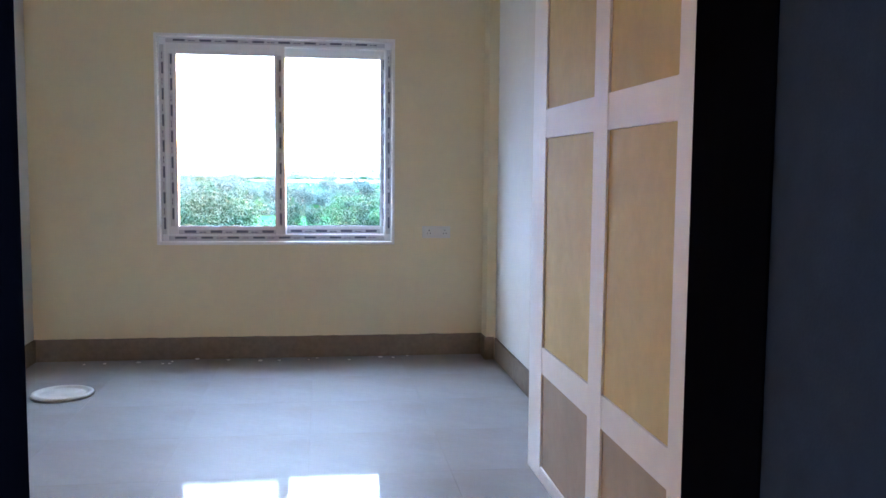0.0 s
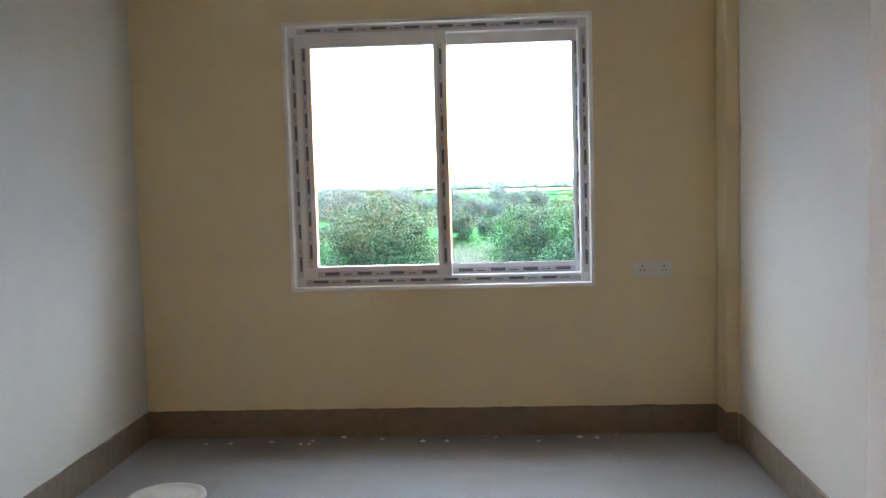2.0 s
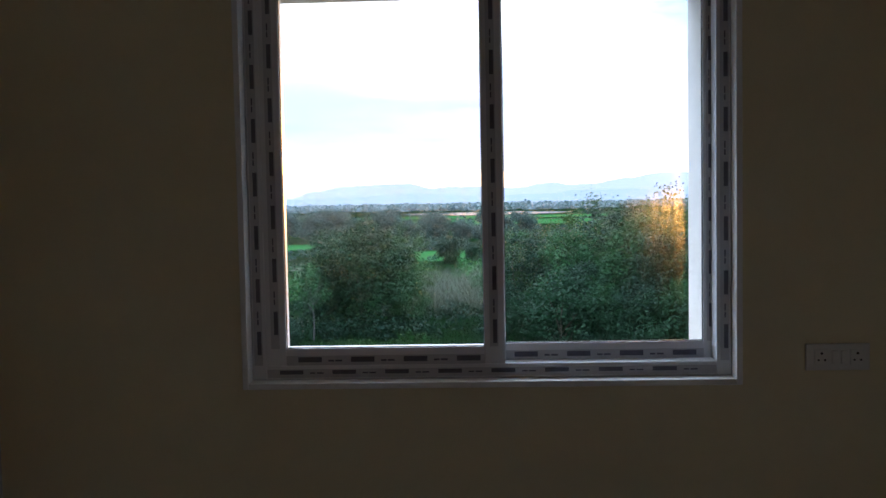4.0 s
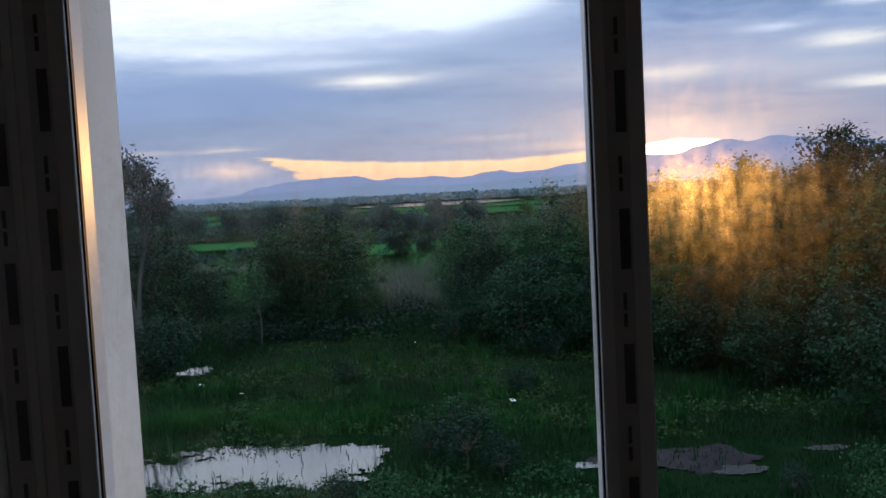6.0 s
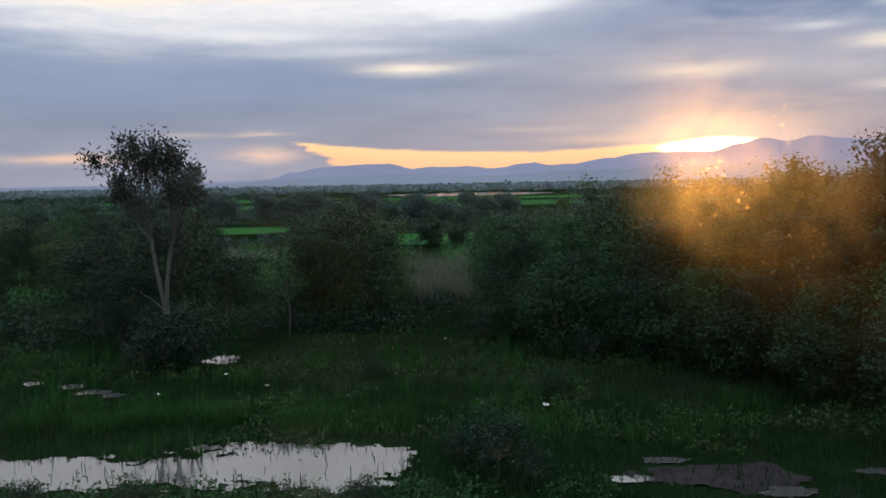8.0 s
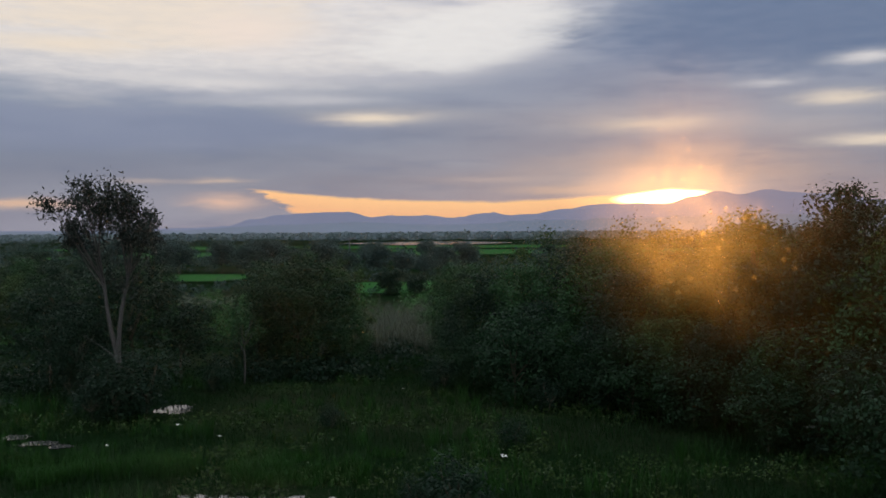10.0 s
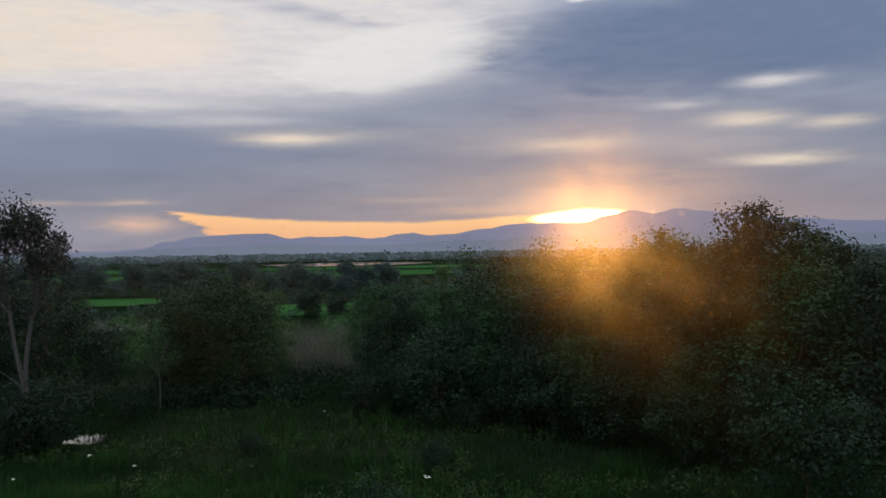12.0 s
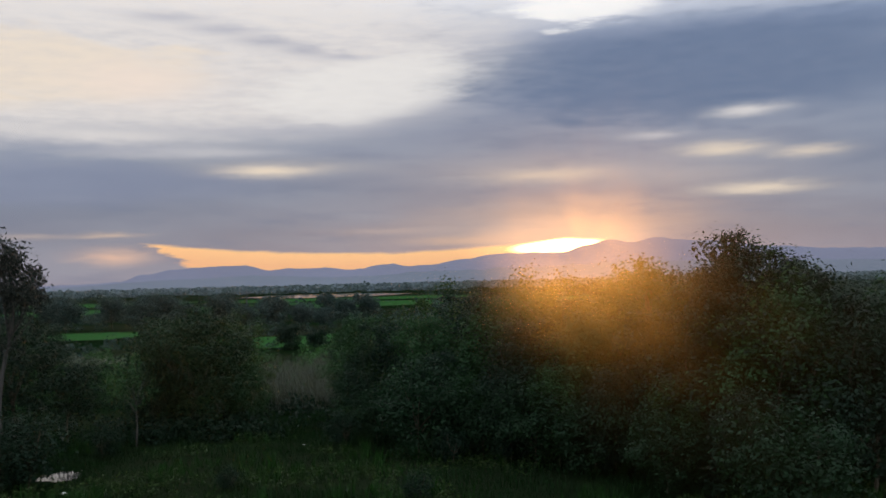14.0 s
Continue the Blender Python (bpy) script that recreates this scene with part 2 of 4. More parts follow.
TILE.node_tree.nodes["Principled BSDF"].inputs["Coat Roughness"].default_value = 0.05
GROUT = material("grey_grout", (0.34, 0.33, 0.32), 0.9, vary=0.15, scale=30)
UPVC = material("white_window_plastic", (0.76, 0.77, 0.79), 0.35, vary=0.02, scale=6)
TAPE = material("grey_protective_tape", (0.54, 0.55, 0.58), 0.4, vary=0.06, scale=30)
PRINT = material("dark_blue_tape_print", (0.12, 0.125, 0.17), 0.4, vary=0.2, scale=40)
RUBBER = material("black_rubber_gasket", (0.015, 0.015, 0.016), 0.6)
# panels below the lowest rail are browner than the ochre ones
LOWER = material("browner_lower_panel", (0.40, 0.32, 0.23), 0.7, vary=0.08, scale=14, bump=0.3, bump_scale=160, second=(0.32, 0.26, 0.18), patch=0.5, patch_scale=2.5)
DOORFACE = material("dark_grey_blue_door_face", (0.024, 0.035, 0.054), 0.8, vary=0.15, scale=18, bump=0.2, bump_scale=200, spec=0.1)
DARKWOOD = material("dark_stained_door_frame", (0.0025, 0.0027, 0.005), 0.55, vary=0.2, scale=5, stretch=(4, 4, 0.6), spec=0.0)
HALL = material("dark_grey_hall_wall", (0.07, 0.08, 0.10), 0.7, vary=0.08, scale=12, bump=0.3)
PLASTIC = material("off_white_plastic", (0.74, 0.73, 0.69), 0.4, vary=0.04, scale=12)
LID = material("dusty_white_plastic_lid", (0.68, 0.67, 0.62), 0.5, vary=0.08, scale=20, second=(0.5, 0.47, 0.42), patch=0.5, patch_scale=8)
HOLE = material("dark_socket_hole", (0.01, 0.01, 0.01), 0.8)
BARK = material("pale_bark", (0.065, 0.062, 0.058), 0.85, vary=0.3, scale=10, bump=0.6, bump_scale=30)
DARKBARK = material("dark_bark", (0.09, 0.07, 0.05), 0.9, vary=0.3, scale=12, bump=0.6, bump_scale=30)
SOIL = material("wet_mud", (0.020, 0.017, 0.019), 0.75, vary=0.25, scale=3, bump=0.6, bump_scale=9, second=(0.036, 0.030, 0.032), patch=0.7, patch_scale=0.8, spec=0.04)
CONCRETE = material("weathered_pole_concrete", (0.10, 0.10, 0.11), 0.9, vary=0.1, scale=3)


def leaf_material(name, color, rough=0.55, spread=0.35, through_light=0.25):
    m = material(name, color, rough, vary=0.2, scale=2.0, per_island=spread, second=tuple(c * k for c, k in zip(color, (1.5, 1.25, 0.9))), patch=0.5, patch_scale=0.5, spec=0.12)
    b = m.node_tree.nodes["Principled BSDF"]
    b.inputs["Transmission Weight"].default_value = 0.0
    b.inputs["Subsurface Weight"].default_value = 0.0
    t = m.node_tree
    tr = node(t, "ShaderNodeBsdfTranslucent", Color=(color[0] * 1.3, color[1] * 1.4, color[2], 1))
    mix = node(t, "ShaderNodeMixShader", Fac=through_light)
    t.links.new(b.outputs[0], mix.inputs[1])
    t.links.new(tr.outputs[0], mix.inputs[2])
    t.links.new(mix.outputs[0], t.nodes["Material Output"].inputs["Surface"])
    return m


LEAF = leaf_material("green_tree_leaves", (0.022, 0.066, 0.025))
LEAF_DARK = leaf_material("dark_tree_leaves", (0.010, 0.028, 0.017))
LEAF_GREY = leaf_material("grey_green_leaves", (0.018, 0.028, 0.024), through_light=0.08)
LEAF_OLIVE = leaf_material("olive_leaves", (0.033, 0.066, 0.020))
LEAF_BLUE = leaf_material("blue_green_leaves", (0.012, 0.036, 0.017))
SCRUB = leaf_material("scrub_leaves", (0.038, 0.110, 0.036))
PALE_SCRUB = leaf_material("pale_flowering_scrub_leaves", (0.13, 0.155, 0.125))
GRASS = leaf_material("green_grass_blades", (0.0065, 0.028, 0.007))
TUFT = leaf_material("bright_green_tuft_blades", (0.013, 0.056, 0.010))
REED = leaf_material("pale_reeds", (0.078, 0.092, 0.076))
# bluish base colours paint distance haze into the far leaves
FAR = leaf_material("far_leaves_haze_tint", (0.036, 0.066, 0.064))
HAZE_WOOD = leaf_material("distant_leaves_painted_haze", (0.13, 0.18, 0.215), spread=0.2)
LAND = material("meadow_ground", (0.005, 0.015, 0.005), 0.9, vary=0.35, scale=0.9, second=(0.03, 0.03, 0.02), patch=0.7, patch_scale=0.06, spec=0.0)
PADDY = material("bright_green_paddy", (0.027, 0.098, 0.027), 0.9, vary=0.25, scale=0.4, second=(0.04, 0.10, 0.035), patch=0.6, patch_scale=0.05, spec=0.0)


def water_material(name, rough, ripple):
    m = bpy.data.materials.new(name)
    m.use_nodes = True
    t = m.node_tree
    b = t.nodes["Principled BSDF"]
    b.inputs["Base Color"].default_value = (0.06, 0.06, 0.06, 1)
    b.inputs["Roughness"].default_value = rough
    b.inputs["IOR"].default_value = 1.7
    at = t.nodes.new("ShaderNodeTexCoord").outputs["Object"]
    n = node(t, "ShaderNodeBump", Strength=ripple, Distance=0.02, Height=noise_of(t, at, 6.0, 3.0))
    t.links.new(n.outputs[0], b.inputs["Normal"])
    return m


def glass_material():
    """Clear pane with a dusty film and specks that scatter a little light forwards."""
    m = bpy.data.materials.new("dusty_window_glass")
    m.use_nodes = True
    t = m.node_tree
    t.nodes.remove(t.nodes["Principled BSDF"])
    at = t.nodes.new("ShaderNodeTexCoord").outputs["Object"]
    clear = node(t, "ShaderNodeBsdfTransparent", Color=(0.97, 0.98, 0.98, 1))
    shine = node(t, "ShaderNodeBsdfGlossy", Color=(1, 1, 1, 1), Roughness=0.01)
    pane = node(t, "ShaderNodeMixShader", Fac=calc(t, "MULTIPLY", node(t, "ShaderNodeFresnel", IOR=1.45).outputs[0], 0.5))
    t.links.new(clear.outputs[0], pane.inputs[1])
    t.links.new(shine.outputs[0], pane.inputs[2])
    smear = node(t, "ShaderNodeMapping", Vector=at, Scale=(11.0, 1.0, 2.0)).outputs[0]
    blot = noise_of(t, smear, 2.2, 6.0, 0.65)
    # film strengthened below eye height so the sun's glow falls under the skyline
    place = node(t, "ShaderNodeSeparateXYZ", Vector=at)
    outer_side = calc(t, "GREATER_THAN", place.outputs[0], 0.02)  # outer pane: film thinned and lowered to fit the sun's glow there
    high = calc(t, "ADD", calc(t, "ADD", place.outputs[2], calc(t, "MULTIPLY", blot, 0.08)), calc(t, "MULTIPLY", outer_side, 0.07))
    glow_zone = node(t, "ShaderNodeMapRange", Value=high, i1=1.54, i2=1.47, i3=0.08, i4=1.0).outputs[0]
    glow_zone = calc(t, "MULTIPLY", glow_zone, calc(t, "SUBTRACT", 1.0, calc(t, "MULTIPLY", outer_side, 0.35)))
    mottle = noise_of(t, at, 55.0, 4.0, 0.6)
    film = calc(t, "MULTIPLY", node(t, "ShaderNodeMapRange", Value=blot, i1=0.35, i2=0.72, i3=0.010, i4=0.175).outputs[0], glow_zone)
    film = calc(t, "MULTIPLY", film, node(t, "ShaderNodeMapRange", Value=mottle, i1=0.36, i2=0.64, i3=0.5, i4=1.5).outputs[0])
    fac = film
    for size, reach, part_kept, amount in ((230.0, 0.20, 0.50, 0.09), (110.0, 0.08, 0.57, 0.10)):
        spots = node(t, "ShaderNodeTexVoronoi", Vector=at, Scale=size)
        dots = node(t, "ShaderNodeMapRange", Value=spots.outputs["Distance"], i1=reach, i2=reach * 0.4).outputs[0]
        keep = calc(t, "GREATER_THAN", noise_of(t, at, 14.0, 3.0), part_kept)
        fac = calc(t, "ADD", fac, calc(t, "MULTIPLY", calc(t, "MULTIPLY", dots, keep), calc(t, "MULTIPLY", glow_zone, amount)), clamp=True)
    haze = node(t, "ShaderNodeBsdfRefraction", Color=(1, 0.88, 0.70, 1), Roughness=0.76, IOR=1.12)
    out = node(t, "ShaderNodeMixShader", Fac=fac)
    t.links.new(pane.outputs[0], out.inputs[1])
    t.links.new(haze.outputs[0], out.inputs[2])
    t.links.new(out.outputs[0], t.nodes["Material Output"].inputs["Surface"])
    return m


# bluish colour plus emission puts distance haze into the hills
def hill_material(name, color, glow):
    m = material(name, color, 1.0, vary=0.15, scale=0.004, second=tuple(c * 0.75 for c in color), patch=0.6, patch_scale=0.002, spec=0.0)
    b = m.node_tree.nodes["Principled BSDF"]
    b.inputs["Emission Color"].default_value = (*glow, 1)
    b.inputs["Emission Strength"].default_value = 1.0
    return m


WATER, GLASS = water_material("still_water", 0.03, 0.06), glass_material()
RIPPLED = water_material("rippled_lake_water", 0.06, 0.08)


# ---- mesh helpers ----
def box(bm, x0, x1, y0, y1, z0, z1):
    m = Matrix.LocRotScale(((x0 + x1) / 2, (y0 + y1) / 2, (z0 + z1) / 2), None, (abs(x1 - x0), abs(y1 - y0), abs(z1 - z0)))
    return bmesh.ops.create_cube(bm, size=1.0, matrix=m)["verts"]


def bevel(bm, width, segments=2):
    bmesh.ops.bevel(bm, geom=list(bm.edges), offset=width, segments=segments, affect="EDGES", profile=0.6)


def cylinder(bm, x, y, z, r, depth, axis="Z", seg=24, r2=None):
    turn = {"Z": (0, 0, 0), "Y": (90, 0, 0), "X": (0, 90, 0)}[axis]
    bmesh.ops.create_cone(bm, cap_ends=True, segments=seg, radius1=r, radius2=r if r2 is None else r2, depth=depth, matrix=pose(x, y, z, *turn))


def part(name, bm, mat, parent=None, label="", smooth=False):
    me = bpy.data.meshes.new(name)
    bm.to_mesh(me)
    bm.free()
    me.materials.append(mat)
    if smooth:
        me.polygons.foreach_set("use_smooth", [True] * len(me.polygons))
    ob = new(name, me)
    if parent:
        ob.parent = parent
    if label:
        ob["label"] = label
    return ob


def boxes(name, blocks, mat, parent=None, label="", round_by=0.0):
    bm = bmesh.new()
    for b in blocks:
        box(bm, *b)
    if round_by:
        bevel(bm, round_by)
    return part(name, bm, mat, parent, label)


def raw_mesh(name, verts, faces, mat, parent=None):
    """A mesh from computed arrays: verts (n, 3), faces (m, 3 or 4)."""
    me = bpy.data.meshes.new(name)
    k = faces.shape[1]
    me.vertices.add(len(verts))
    me.vertices.foreach_set("co", np.ascontiguousarray(verts, dtype=np.float32).ravel())
    me.loops.add(faces.size)
    me.loops.foreach_set("vertex_index", np.ascontiguousarray(faces, dtype=np.int32).ravel())
    me.polygons.add(len(faces))
    me.polygons.foreach_set("loop_start", np.arange(len(faces), dtype=np.int32) * k)
    me.update(calc_edges=True)
    me.materials.append(mat)
    ob = new(name, me)
    if parent:
        ob.parent = parent
    return ob


def empty(name):
    return new(name)


def structure(ob, label, category):
    return tagged(ob, label, category, kind="structure")


# ---- the room ----
T = 0.23
structure(boxes("wall_north", [(XL - T, -WX, 0, T, -0.1, ZC), (WX, XR + T, 0, T, -0.1, ZC), (-WX, WX, 0, T, -0.1, WZ0), (-WX, WX, 0, T, WZ1, ZC)], WALL),
          "cream painted wall with the sliding window", "wall")
structure(boxes("wall_west", [(XL - T, XL, YD - 0.16, -0.002, -0.1, ZC)], SIDE), "cream painted side wall with skylight tint in its colour", "wall")
structure(boxes("wall_east", [(XR, XR + T, YD - 0.16, -0.002, -0.1, ZC)], SIDE), "cream painted side wall with skylight tint in its colour", "wall")
DX0, DX1, DH = -0.02, 1.00, 2.16
structure(boxes("wall_south", [(XL, DX0, YD - 0.16, YD, -0.1, ZC), (DX1, XR, YD - 0.16, YD, -0.1, ZC), (DX0, DX1, YD - 0.16, YD, DH, ZC)], WALL),
          "painted wall with the doorway", "wall")
structure(boxes("ceiling", [(XL - T, XR + T, -8.6, T, ZC, ZC + 0.12)], CEIL), "plain white painted ceiling", "ceiling")
structure(boxes("column", [(1.432, XR - 0.001, -0.195, -0.002, 0.0, ZC - 0.002)], WALL, round_by=0.004), "cream painted corner column", "column")
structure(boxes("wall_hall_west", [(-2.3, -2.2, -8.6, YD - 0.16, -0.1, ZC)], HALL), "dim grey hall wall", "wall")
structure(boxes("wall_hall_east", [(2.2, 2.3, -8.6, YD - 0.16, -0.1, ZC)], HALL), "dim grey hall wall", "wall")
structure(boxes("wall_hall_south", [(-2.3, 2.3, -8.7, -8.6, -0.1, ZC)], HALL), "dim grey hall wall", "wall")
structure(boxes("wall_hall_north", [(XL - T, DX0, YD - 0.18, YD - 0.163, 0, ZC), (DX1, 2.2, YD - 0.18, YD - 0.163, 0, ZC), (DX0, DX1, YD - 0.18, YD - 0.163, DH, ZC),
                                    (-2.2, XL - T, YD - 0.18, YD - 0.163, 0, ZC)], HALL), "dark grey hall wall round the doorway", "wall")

# door frame of dark stained wood with a rebate
door = structure(empty("door_1"), "open doorway with a dark stained wooden frame", "door frame")
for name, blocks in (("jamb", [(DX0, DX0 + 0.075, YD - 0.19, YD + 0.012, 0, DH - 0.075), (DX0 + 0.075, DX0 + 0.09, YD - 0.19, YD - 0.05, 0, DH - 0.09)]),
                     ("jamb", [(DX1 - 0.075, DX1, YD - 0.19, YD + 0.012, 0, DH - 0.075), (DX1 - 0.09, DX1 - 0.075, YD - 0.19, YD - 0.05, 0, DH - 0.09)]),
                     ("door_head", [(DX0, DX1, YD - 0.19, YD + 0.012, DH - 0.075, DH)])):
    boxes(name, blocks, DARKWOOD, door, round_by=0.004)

leaf = structure(empty("door_2"), "dark door leaf standing open into the room", "door")
LX = 0.958
boxes("door_leaf", [(LX, LX + 0.036, YD + 0.02, -4.745, 0.008, DH - 0.085)], DOORFACE, leaf, round_by=0.003)
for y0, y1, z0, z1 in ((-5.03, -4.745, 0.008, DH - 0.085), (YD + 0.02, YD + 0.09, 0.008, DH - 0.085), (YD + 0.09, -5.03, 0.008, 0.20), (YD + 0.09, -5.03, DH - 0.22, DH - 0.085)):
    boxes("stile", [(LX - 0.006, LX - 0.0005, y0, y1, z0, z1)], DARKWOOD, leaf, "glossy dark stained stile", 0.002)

# floor: bed, then the tiles at the end of the file
floor = structure(boxes("floor", [(XL - T, XR + T, -8.6, T, -0.2, -0.012)], GROUT), "pale polished tile floor with brownish patches", "floor")


# skirting: rough cement bands with an uneven top edge
def skirting(name, x0, y0, x1, y1, nx, ny, h=0.15, thick=0.012):
    bm = bmesh.new()
    n = max(2, int(math.hypot(x1 - x0, y1 - y0) / 0.035))
    rows = []
    for k in range(n + 1):
        f = k / n
        x, y = x0 + (x1 - x0) * f, y0 + (y1 - y0) * f
        top = h + 0.006 * noise.noise((x * 3, y * 3, 1.0)) + 0.004 * noise.noise((x * 17, y * 17, 4.0))
        th = thick + 0.002 * noise.noise((x * 9, y * 9, 7.0))
        rows.append([bm.verts.new(p) for p in ((x, y, 0), (x + nx * th, y + ny * th, 0), (x + nx * th, y + ny * th, top - 0.004), (x + nx * th * 0.6, y + ny * th * 0.6, top), (x, y, top))])
    for a, b in zip(rows, rows[1:]):
        for i in range(4):
            bm.faces.new((a[i], a[i + 1], b[i + 1], b[i]))
    for r in (rows[0], rows[-1]):
        bm.faces.new(r)
    bmesh.ops.recalc_face_normals(bm, faces=bm.faces)
    return structure(part(name, bm, CEMENT), "rough brown unpainted cement skirting band", "skirting")


skirting("baseboard_1", XL + 0.014, -0.001, 1.43, -0.001, 0, -1)
skirting("baseboard_2", XL + 0.001, YD + 0.02, XL + 0.001, -0.002, 1, 0)
skirting("baseboard_3", XR - 0.001, -2.36, XR - 0.001, -0.21, -1, 0)
skirting("baseboard_4", 1.42, -0.196, 1.486, -0.196, 0, -1, 0.155)
skirting("baseboard_5", 1.431, -0.195, 1.431, -0.014, -1, 0, 0.152, 0.009)

# ---- built-in cupboard: white framework, ochre compartments ----
cup = tagged(empty("built_in_cupboard"), "built-in cupboard front, white framework round ochre painted panels", "cupboard")
CX, CY0, CY1 = 1.215, YD + 0.003, -2.42
posts = [(-2.64, CY1), (-3.45, -3.30), (-4.16, -4.03), (-4.92, -4.78), (CY0, -5.38)]
shelves = [(0.0, 0.06), (0.46, 0.575), (1.445, 1.565), (2.43, 2.55), (ZC - 0.06, ZC - 0.004)]
for a, b in posts:
    boxes("post", [(CX, CX + 0.03, a, b, 0.0, ZC - 0.004)], WHITE, cup, round_by=0.003)
for (a0, b0), (a1, b1) in zip(posts[1:], posts):
    for z0, z1 in shelves:
        boxes("rail", [(CX + 0.001, CX + 0.03, b0, a1, z0 + 0.001, z1)], WHITE, cup, round_by=0.003)
    for (u0, u1), (v0, v1) in zip(shelves, shelves[1:]):
        boxes("panel", [(CX + 0.009, CX + 0.028, b0 - 0.002, a1 + 0.002, u1 - 0.002, v0 + 0.003)], LOWER if v0 < 0.5 else OCHRE, cup, "browner lower panel" if v0 < 0.5 else "ochre painted panel")
boxes("side_panel", [(CX + 0.030, XR - 0.003, -2.44, CY1 - 0.002, 0.0, ZC - 0.006)], WHITE, cup)

# ---- sliding window ----
win = structure(empty("window_1"), "white two-pane sliding window with printed protective tape", "window")
boxes("reveal", [(-WX, -WX + 0.020, -0.004, T, WZ0, WZ1), (WX - 0.020, WX, -0.004, T, WZ0, WZ1), (-WX + 0.020, WX - 0.020, -0.004, T, WZ1 - 0.020, WZ1)], WHITE, win, "white plastered reveal", 0.003)
boxes("window_sill", [(-WX + 0.020, WX - 0.020, -0.005, T + 0.02, WZ0, WZ0 + 0.020)], WHITE, win, "white plastered sill", 0.003)
FY0, FY1 = 0.054, 0.150
FX, FZ0, FZ1 = WX - 0.020, WZ0 + 0.020, WZ1 - 0.020
FW = 0.048
frame_part = boxes("window_frame", [(-FX, -FX + FW, FY0, FY1, FZ0, FZ1), (FX - FW, FX, FY0, FY1, FZ0, FZ1),
                                    (-FX + FW, FX - FW, FY0, FY1, FZ0, FZ0 + FW), (-FX + FW, FX - FW, FY0, FY1, FZ1 - FW, FZ1)], UPVC, win, round_by=0.003)
rnd = random.Random(5)


def tape(x0, x1, z0, z1, y, parent):
    """A strip of film with printed dark bars along a frame member."""
    upright = z1 - z0 > x1 - x0
    boxes("protective_tape", [(x0, x1, y - 0.0008, y, z0, z1)], TAPE, parent, "grey protective tape")
    bm = bmesh.new()
    at, end = (z0, z1) if upright else (x0, x1)
    lo, hi = (x0, x1) if upright else (z0, z1)
    w = hi - lo
    at += rnd.uniform(0.01, 0.05)
    kind = 0
    while at < end - 0.05:
        length = min(0.078 if kind % 2 == 0 else 0.045, end - at - 0.005)
        if kind % 2 == 0:
            a, b = lo + w * 0.40, lo + w * 0.88
            bits = [(at, at + length, a, b)]
        else:
            a, b = lo + w * 0.45, lo + w * 0.62
            bits = [(at, at + length * 0.4, a, b), (at + length * 0.5, at + length, a, b)]
        for p, q, u, v in bits:
            if upright:
                box(bm, u, v, y - 0.0018, y - 0.0006, p, q)
            else:
                box(bm, p, q, y - 0.0018, y - 0.0006, u, v)
        at += length + (0.022 if kind % 2 == 0 else 0.03)
        kind += 1
    part("tape_print", bm, PRINT, parent, "dark blue printed bars")


IN = FW - 0.012
for a in ((-FX + 0.008, -FX + IN, FZ0 + 0.05, FZ1 - 0.05), (FX - IN, FX - 0.008, FZ0 + 0.05, FZ1 - 0.05),
          (-FX + 0.05, FX - 0.05, FZ0 + 0.008, FZ0 + IN), (-FX + 0.05, FX - 0.05, FZ1 - IN, FZ1 - 0.008)):
    tape(*a, FY0 - 0.001, frame_part)
PZ0, PZ1 = 0.912, 2.080
for sx0, sx1, px0, px1, y0, y1, name in ((-0.745, 0.052, -0.672, -0.016, 0.058, 0.116, "inner"), (0.000, 0.748, 0.056, 0.712, 0.119, 0.147, "outer")):
    sash = boxes("sash", [(sx0, px0, y0, y1, FZ0 + 0.035, FZ1 - 0.035), (px1, sx1, y0, y1, FZ0 + 0.035, FZ1 - 0.035),
                          (px0, px1, y0, y1, FZ0 + 0.035, PZ0), (px0, px1, y0, y1, PZ1, FZ1 - 0.035)], UPVC, win, round_by=0.003)
    g = 0.0025
    ym = y0 + 0.010
    boxes("gasket", [(px0 - 0.001, px0 + g, ym - 0.004, ym + 0.004, PZ0, PZ1), (px1 - g, px1 + 0.001, ym - 0.004, ym + 0.004, PZ0, PZ1),
                     (px0 + g, px1 - g, ym - 0.004, ym + 0.004, PZ0 - 0.001, PZ0 + g), (px0 + g, px1 - g, ym - 0.004, ym + 0.004, PZ1 - g, PZ1 + 0.001)], RUBBER, sash, "black rubber gasket")
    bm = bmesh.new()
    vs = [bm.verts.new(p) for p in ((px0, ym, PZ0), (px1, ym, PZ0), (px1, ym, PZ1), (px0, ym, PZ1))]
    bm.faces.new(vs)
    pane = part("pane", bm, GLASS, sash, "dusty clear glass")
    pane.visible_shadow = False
    strips = [(px0, px1, PZ0 - 0.060, PZ0 - 0.024)]
    strips += [(px0 - 0.050, px0 - 0.022, PZ0, PZ1), (px1 + 0.018, px1 + 0.046, PZ0, PZ1)] if name == "inner" else [(px1 + 0.010, px1 + 0.028, PZ0, PZ1)]
    for x0, x1, z0, z1 in strips:
        tape(x0, x1, z0, z1, y0 - 0.001, sash)
# plastered fins and hood outside
structure(boxes("window_hood", [(-0.90, -0.785, T, 0.58, 0.62, 2.30), (0.77, 0.89, T, 0.58, 0.62, 2.30), (-0.785, 0.77, T, 0.58, 2.155, 2.30)], OUTSIDE, round_by=0.004),
          "white plastered sunshade box round the window outside", "sunshade")
